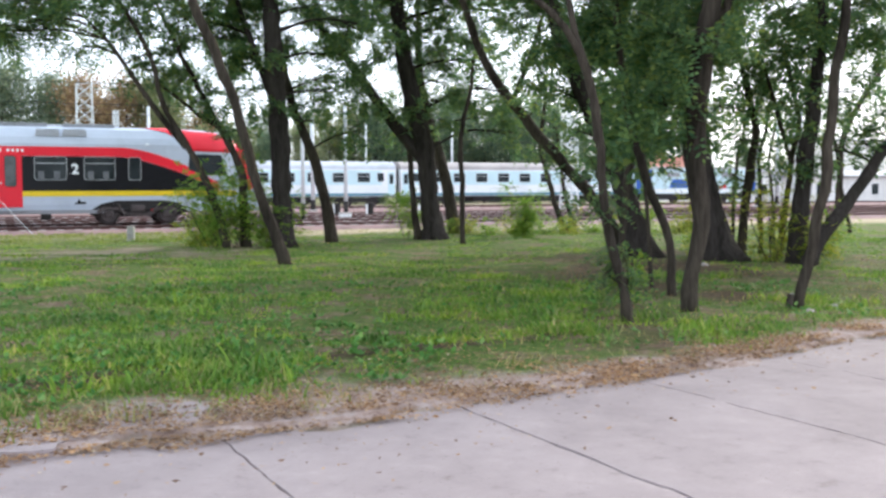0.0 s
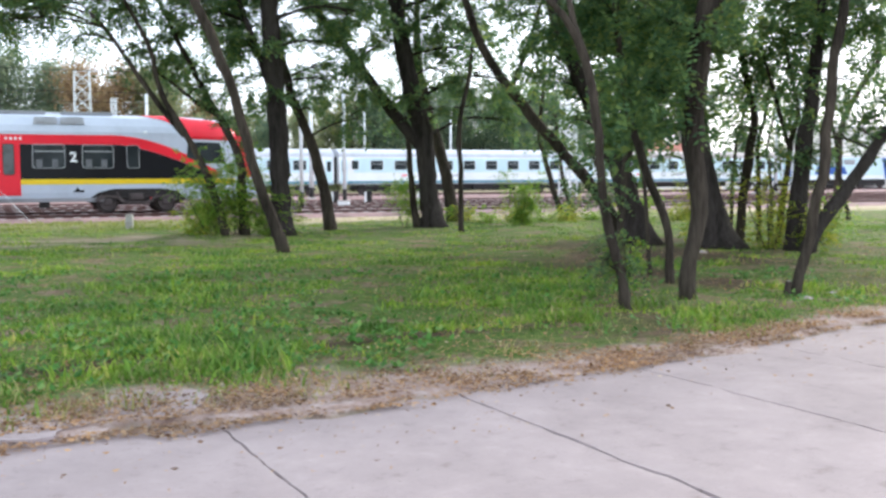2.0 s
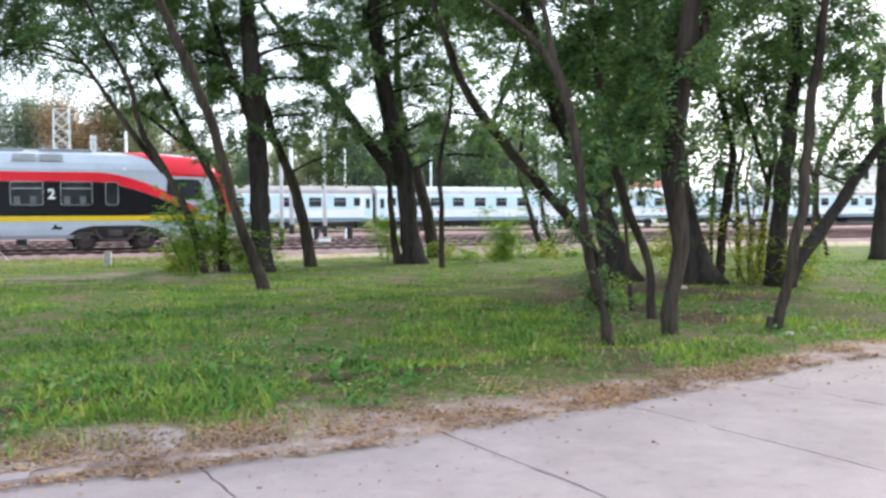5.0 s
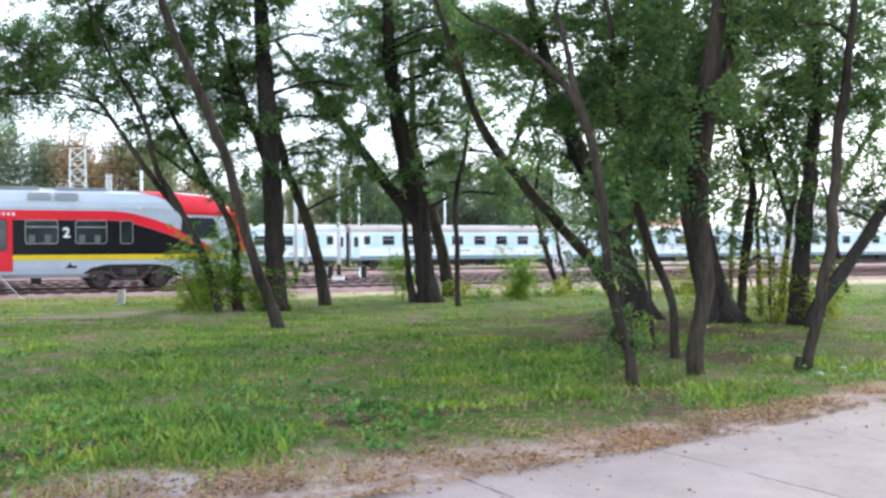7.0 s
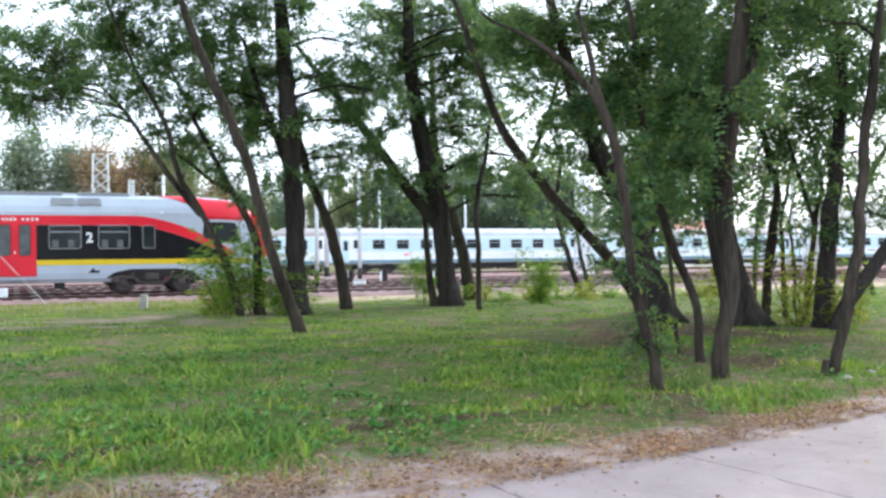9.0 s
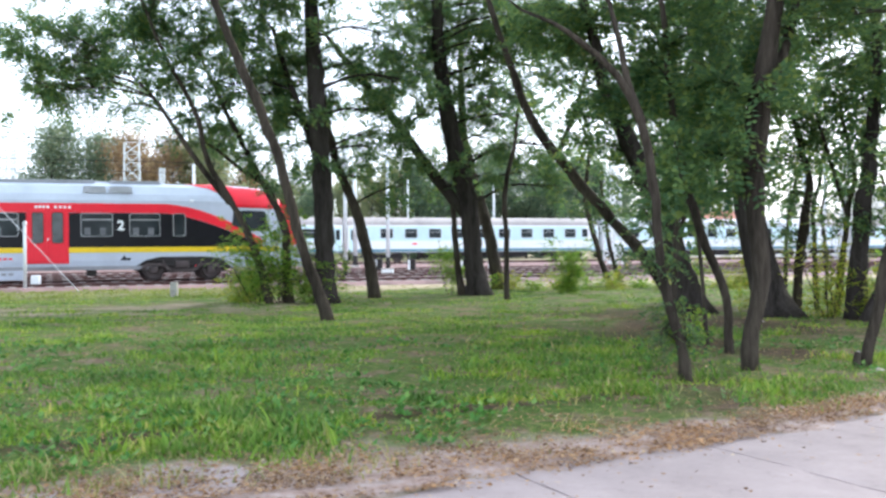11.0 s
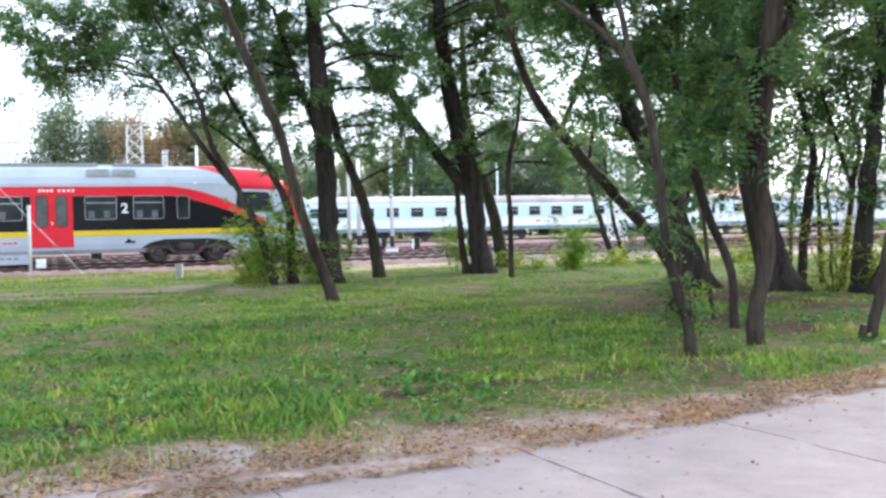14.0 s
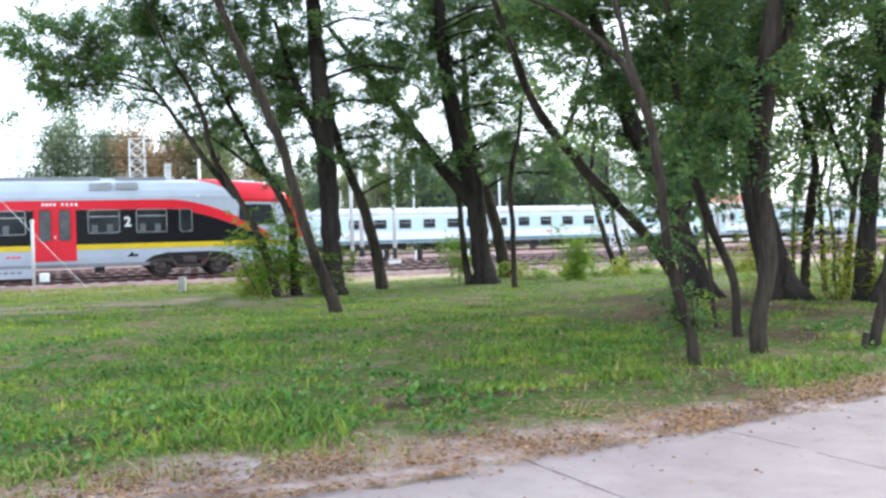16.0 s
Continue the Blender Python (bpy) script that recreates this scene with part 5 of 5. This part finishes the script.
def small_things():
    ob = tagged(new("marker_post"), "short grey concrete marker post in the grass", "post")
    ob.location = (-9.76, 31.1, -0.02)
    part("block", box(-0.11, 0.11, -0.1, 0.1, 0, 0.5, 0.025), M_CEMENT, ob)
    ob = tagged(new("guy_post"), "white steel post with a slanting stay wire", "post")
    ob.location = (-16.95, 36.3, -0.03)
    part("shaft", tube([(0, 0, 0), (0, 0, 2.5)], [0.065, 0.06], 8), M_MAST, ob, smooth=True)
    part("cap", tube([(0, 0, 2.5), (0, 0, 2.62)], [0.1, 0.06], 8), M_STEEL, ob)
    part("stay_wire", tube([(2.3, -0.6, 0.0), (-0.4, -0.1, 2.6), (-3.1, 0.4, 5.2)], [0.014, 0.014, 0.014], 5), M_STEEL, ob)
    ob = tagged(new("track_box"), "small white trackside box by the rails", "box")
    ob.location = (-17.6, 38.6, 0.05)
    part("casing", box(-0.16, 0.16, -0.12, 0.12, 0, 0.48, 0.03), M_WHITE, ob)
    ob = tagged(new("cable_box"), "low white cable box on the ballast", "box")
    ob.location = (-5.3, 54.0, 0)
    part("casing", box(-0.32, 0.32, -0.2, 0.2, 0, 0.36, 0.03), M_WHITE, ob)
    part("lid", box(-0.36, 0.36, -0.24, 0.24, 0.36, 0.42, 0.02), M_CEMENT, ob)
    for x, y in ((-6.45, 60.5), (-4.4, 60.0), (-1.2, 58.0), (0.4, 62.0)):
        ob = tagged(new("ground_signal"), "low dark trackside signal with white edge", "signal", "trackside signals")
        ob.location = (x, y, 0)
        part("housing", box(-0.2, 0.2, -0.15, 0.15, 0.15, 0.85, 0.04), M_UNDER, ob)
        part("plate", box(-0.24, -0.12, -0.17, -0.152, 0.2, 0.8), M_WHITE, ob)
        part("foot", box(-0.3, 0.3, -0.2, 0.2, -0.05, 0.16, 0.02), M_WHITE, ob)
    ob = tagged(new("cut_stump"), "small pale cut stump beside a leaning trunk", "stump")
    ob.location = (4.34, 12.42, -0.02)
    part("wood", tube([(0, 0, 0), (0.0, 0, 0.12), (0.02, 0, 0.24)], [0.06, 0.042, 0.038], 9, rough=0.1), M_BARK, ob)
    part("cut_face", tube([(0.02, 0, 0.24), (0.02, 0, 0.246)], [0.035, 0.034], 9), M_SLEEPER, ob)
    for x, y, s in ((4.47, 12.13, 0.085), (5.17, 19.7, 0.12), (5.0, 12.7, 0.06)):
        ob = tagged(new("stone"), "pale stone lying in the grass", "stone")
        ob.location = (x, y, 0.03)
        bm = bmesh.new()
        bmesh.ops.create_icosphere(bm, subdivisions=2, radius=s)
        for v in bm.verts:
            v.co *= 1 + 0.3 * noise.noise(v.co * 9)
            v.co.z *= 0.5
        part("rock", bm, M_SLEEPER, ob, smooth=True)


small_things()


# ---- far woods and buildings ----
def far_tree(mat, height, spread, label, leaves=2600, seed=1, low=0.08):
    rng = np.random.default_rng(seed)
    ob = tagged(new("distant_tree"), label, "tree", "woods behind the railway")
    bm = tube([(0, 0, -0.2), (0.1, 0, height * 0.4), (0, 0.1, height * 0.85)], [0.22, 0.16, 0.05], 7)
    hearts = []
    for k in range(16):
        a, q = rng.uniform(0, 2 * pi), k / 15
        z = height * (low + (0.93 - low) * q)
        rad = spread * (0.35 + 0.75 * sin(pi * min(1, 0.2 + 0.75 * q))) * rng.uniform(0.5, 1.0)
        h = np.array([cos(a) * rad * 0.7, sin(a) * rad * 0.7, z])
        hearts.append((h, spread * rng.uniform(0.35, 0.55)))
        tube([(0, 0, z * 0.75), tuple(h)], [0.06, 0.02], 5, bm)
    part("trunk", bm, M_BARK_DARK, ob)
    n = leaves // 16
    cs = np.concatenate([h + rng.normal(size=(n, 3)) * r * np.array([0.55, 0.55, 0.5]) for h, r in hearts])
    al = unit(rng.normal(size=(len(cs), 3)) + np.array([0, 0, -0.3]))
    sd = unit(np.cross(al, rng.normal(size=(len(cs), 3))))
    v, fc = leaflets(cs, al, sd, rng.uniform(0.25, 0.5, len(cs)), rng.uniform(0.16, 0.3, len(cs)))
    part("crown", fast_mesh("crown", v, fc, mat), None, ob)
    return ob


def woods():
    # crown colours already carry the haze of distance
    kinds = [far_tree(M_HAZED_GREEN, 12, 3.2, "green broadleaf tree in the woods, leaves paled for haze", 6200, 1),
             far_tree(M_HAZED_GREEN, 14, 2.4, "tall green tree in the woods, leaves paled for haze", 5600, 2),
             far_tree(M_HAZED_BIRCH, 12, 2.6, "light green birch in the woods, leaves paled for haze", 5200, 3),
             far_tree(M_HAZED_RUST, 15, 4.4, "rust-brown autumn tree beyond the tracks, leaves paled for haze", 13000, 4),
             far_tree(M_HAZED_PALE, 16, 4.8, "broad green tree beyond the tracks, leaves paled for haze", 14000, 5)]
    spots = [(-66, 150, 4, 1.3), (-59, 153, 4, 1.22), (-53.0, 150, 3, 1.25), (-75, 158, 2, 0.95), (-84, 165, 2, 0.8), (-49, 155, 3, 1.25), (-45.5, 155, 2, 1.6), (-41, 150, 2, 1.55), (-36, 150, 3, 0.9), (-31, 148, 2, 1.0), (-26, 145, 2, 0.9)]
    rnd = random.Random(8)
    for k in range(40):
        x = -33 + 1.75 * k
        spots.append((x + rnd.uniform(-1, 1), 121 + 0.42 * (x + 33) + rnd.uniform(-3, 8), rnd.choice((0, 2, 2, 2)) if x < -7 else rnd.choice((0, 1)), rnd.uniform(0.85, 1.15) * (0.82 if k < 9 else 1.05 if k < 30 else 0.72)))
    for k in range(9):
        spots.append((-95 - 6 * k, 150 + rnd.uniform(-6, 10), rnd.choice((0, 4, 1)), rnd.uniform(0.7, 0.9)))
    for k in range(12):
        spots.append((42 + 7.5 * k, 178 + rnd.uniform(-8, 12) + 2 * k, rnd.choice((0, 1, 2)), rnd.uniform(0.5, 0.75)))
    used = set()
    for x, y, kind, s in spots:
        m = pose(x, y, 0, 0, 0, rnd.uniform(0, 360))
        if kind in used:
            ob = copy_thing(kinds[kind], m)
        else:
            used.add(kind)
            ob = kinds[kind]
            ob.matrix_world = m
        ob.scale = (s * rnd.uniform(0.9, 1.1), s * rnd.uniform(0.9, 1.1), s)


woods()


def house(x, y, turn, length, depth, eaves, ridge, roof_mat, label, cols=5, storeys=1):
    ob = tagged(new("house"), label, "building")
    ob.matrix_world = pose(x, y, -0.05, 0, 0, turn)
    part("wall", box(0, length, 0, depth, 0, eaves), M_PLASTER, ob)
    o = 0.4
    part("roof", prism([(-o, eaves - 0.1), (-o, eaves + 0.05), (depth / 2, ridge), (depth + o, eaves + 0.05), (depth + o, eaves - 0.1)], -o, length + o, "x"), roof_mat, ob)
    if ridge - eaves > 1:
        part("chimney", box(length * 0.4, length * 0.4 + 0.6, depth * 0.45, depth * 0.45 + 0.6, ridge - 0.5, ridge + 0.7), M_TILE, ob)
    for s in range(storeys):
        for k in range(cols):
            c = length * (k + 0.5) / cols
            z = 1.0 + s * (eaves - 0.3) / storeys
            window(ob, c - 0.5, c + 0.5, z, z + 1.3, -0.01, M_WHITE, 0.03)


house(30.0, 141, 24, 9, 8, 4.2, 6.6, M_TILE, "low pale house with red tiled roof beyond the railway", 4)
house(40.0, 128, 24, 6, 6, 4.0, 4.3, M_SLATE, "small white flat-roofed railway building", 2)
house(43.5, 118, 18, 24, 8, 3.2, 4.0, M_SLATE, "long pale low building with grey sheet roof", 9)
house(62.0, 160, 12, 16, 10, 9.5, 10.0, M_SLATE, "tall pale block behind the low building", 5, 3)

build_road()


def motions():
    turn = FAR_AT.to_quaternion().to_matrix().to_4x4()

    def place(s):
        p = FAR_AT @ Vector((s, 0, 0))
        return Matrix.Translation(p) @ turn

    times = [0.5 * k for k in range(33)]
    for k, ob in enumerate(COACHES):
        walk(ob, [(t, place(run(t) + 26.4 * (1 - k))) for t in times])
    walk(LOCO, [(t, place(run(t) + 26.4)) for t in times])


motions()
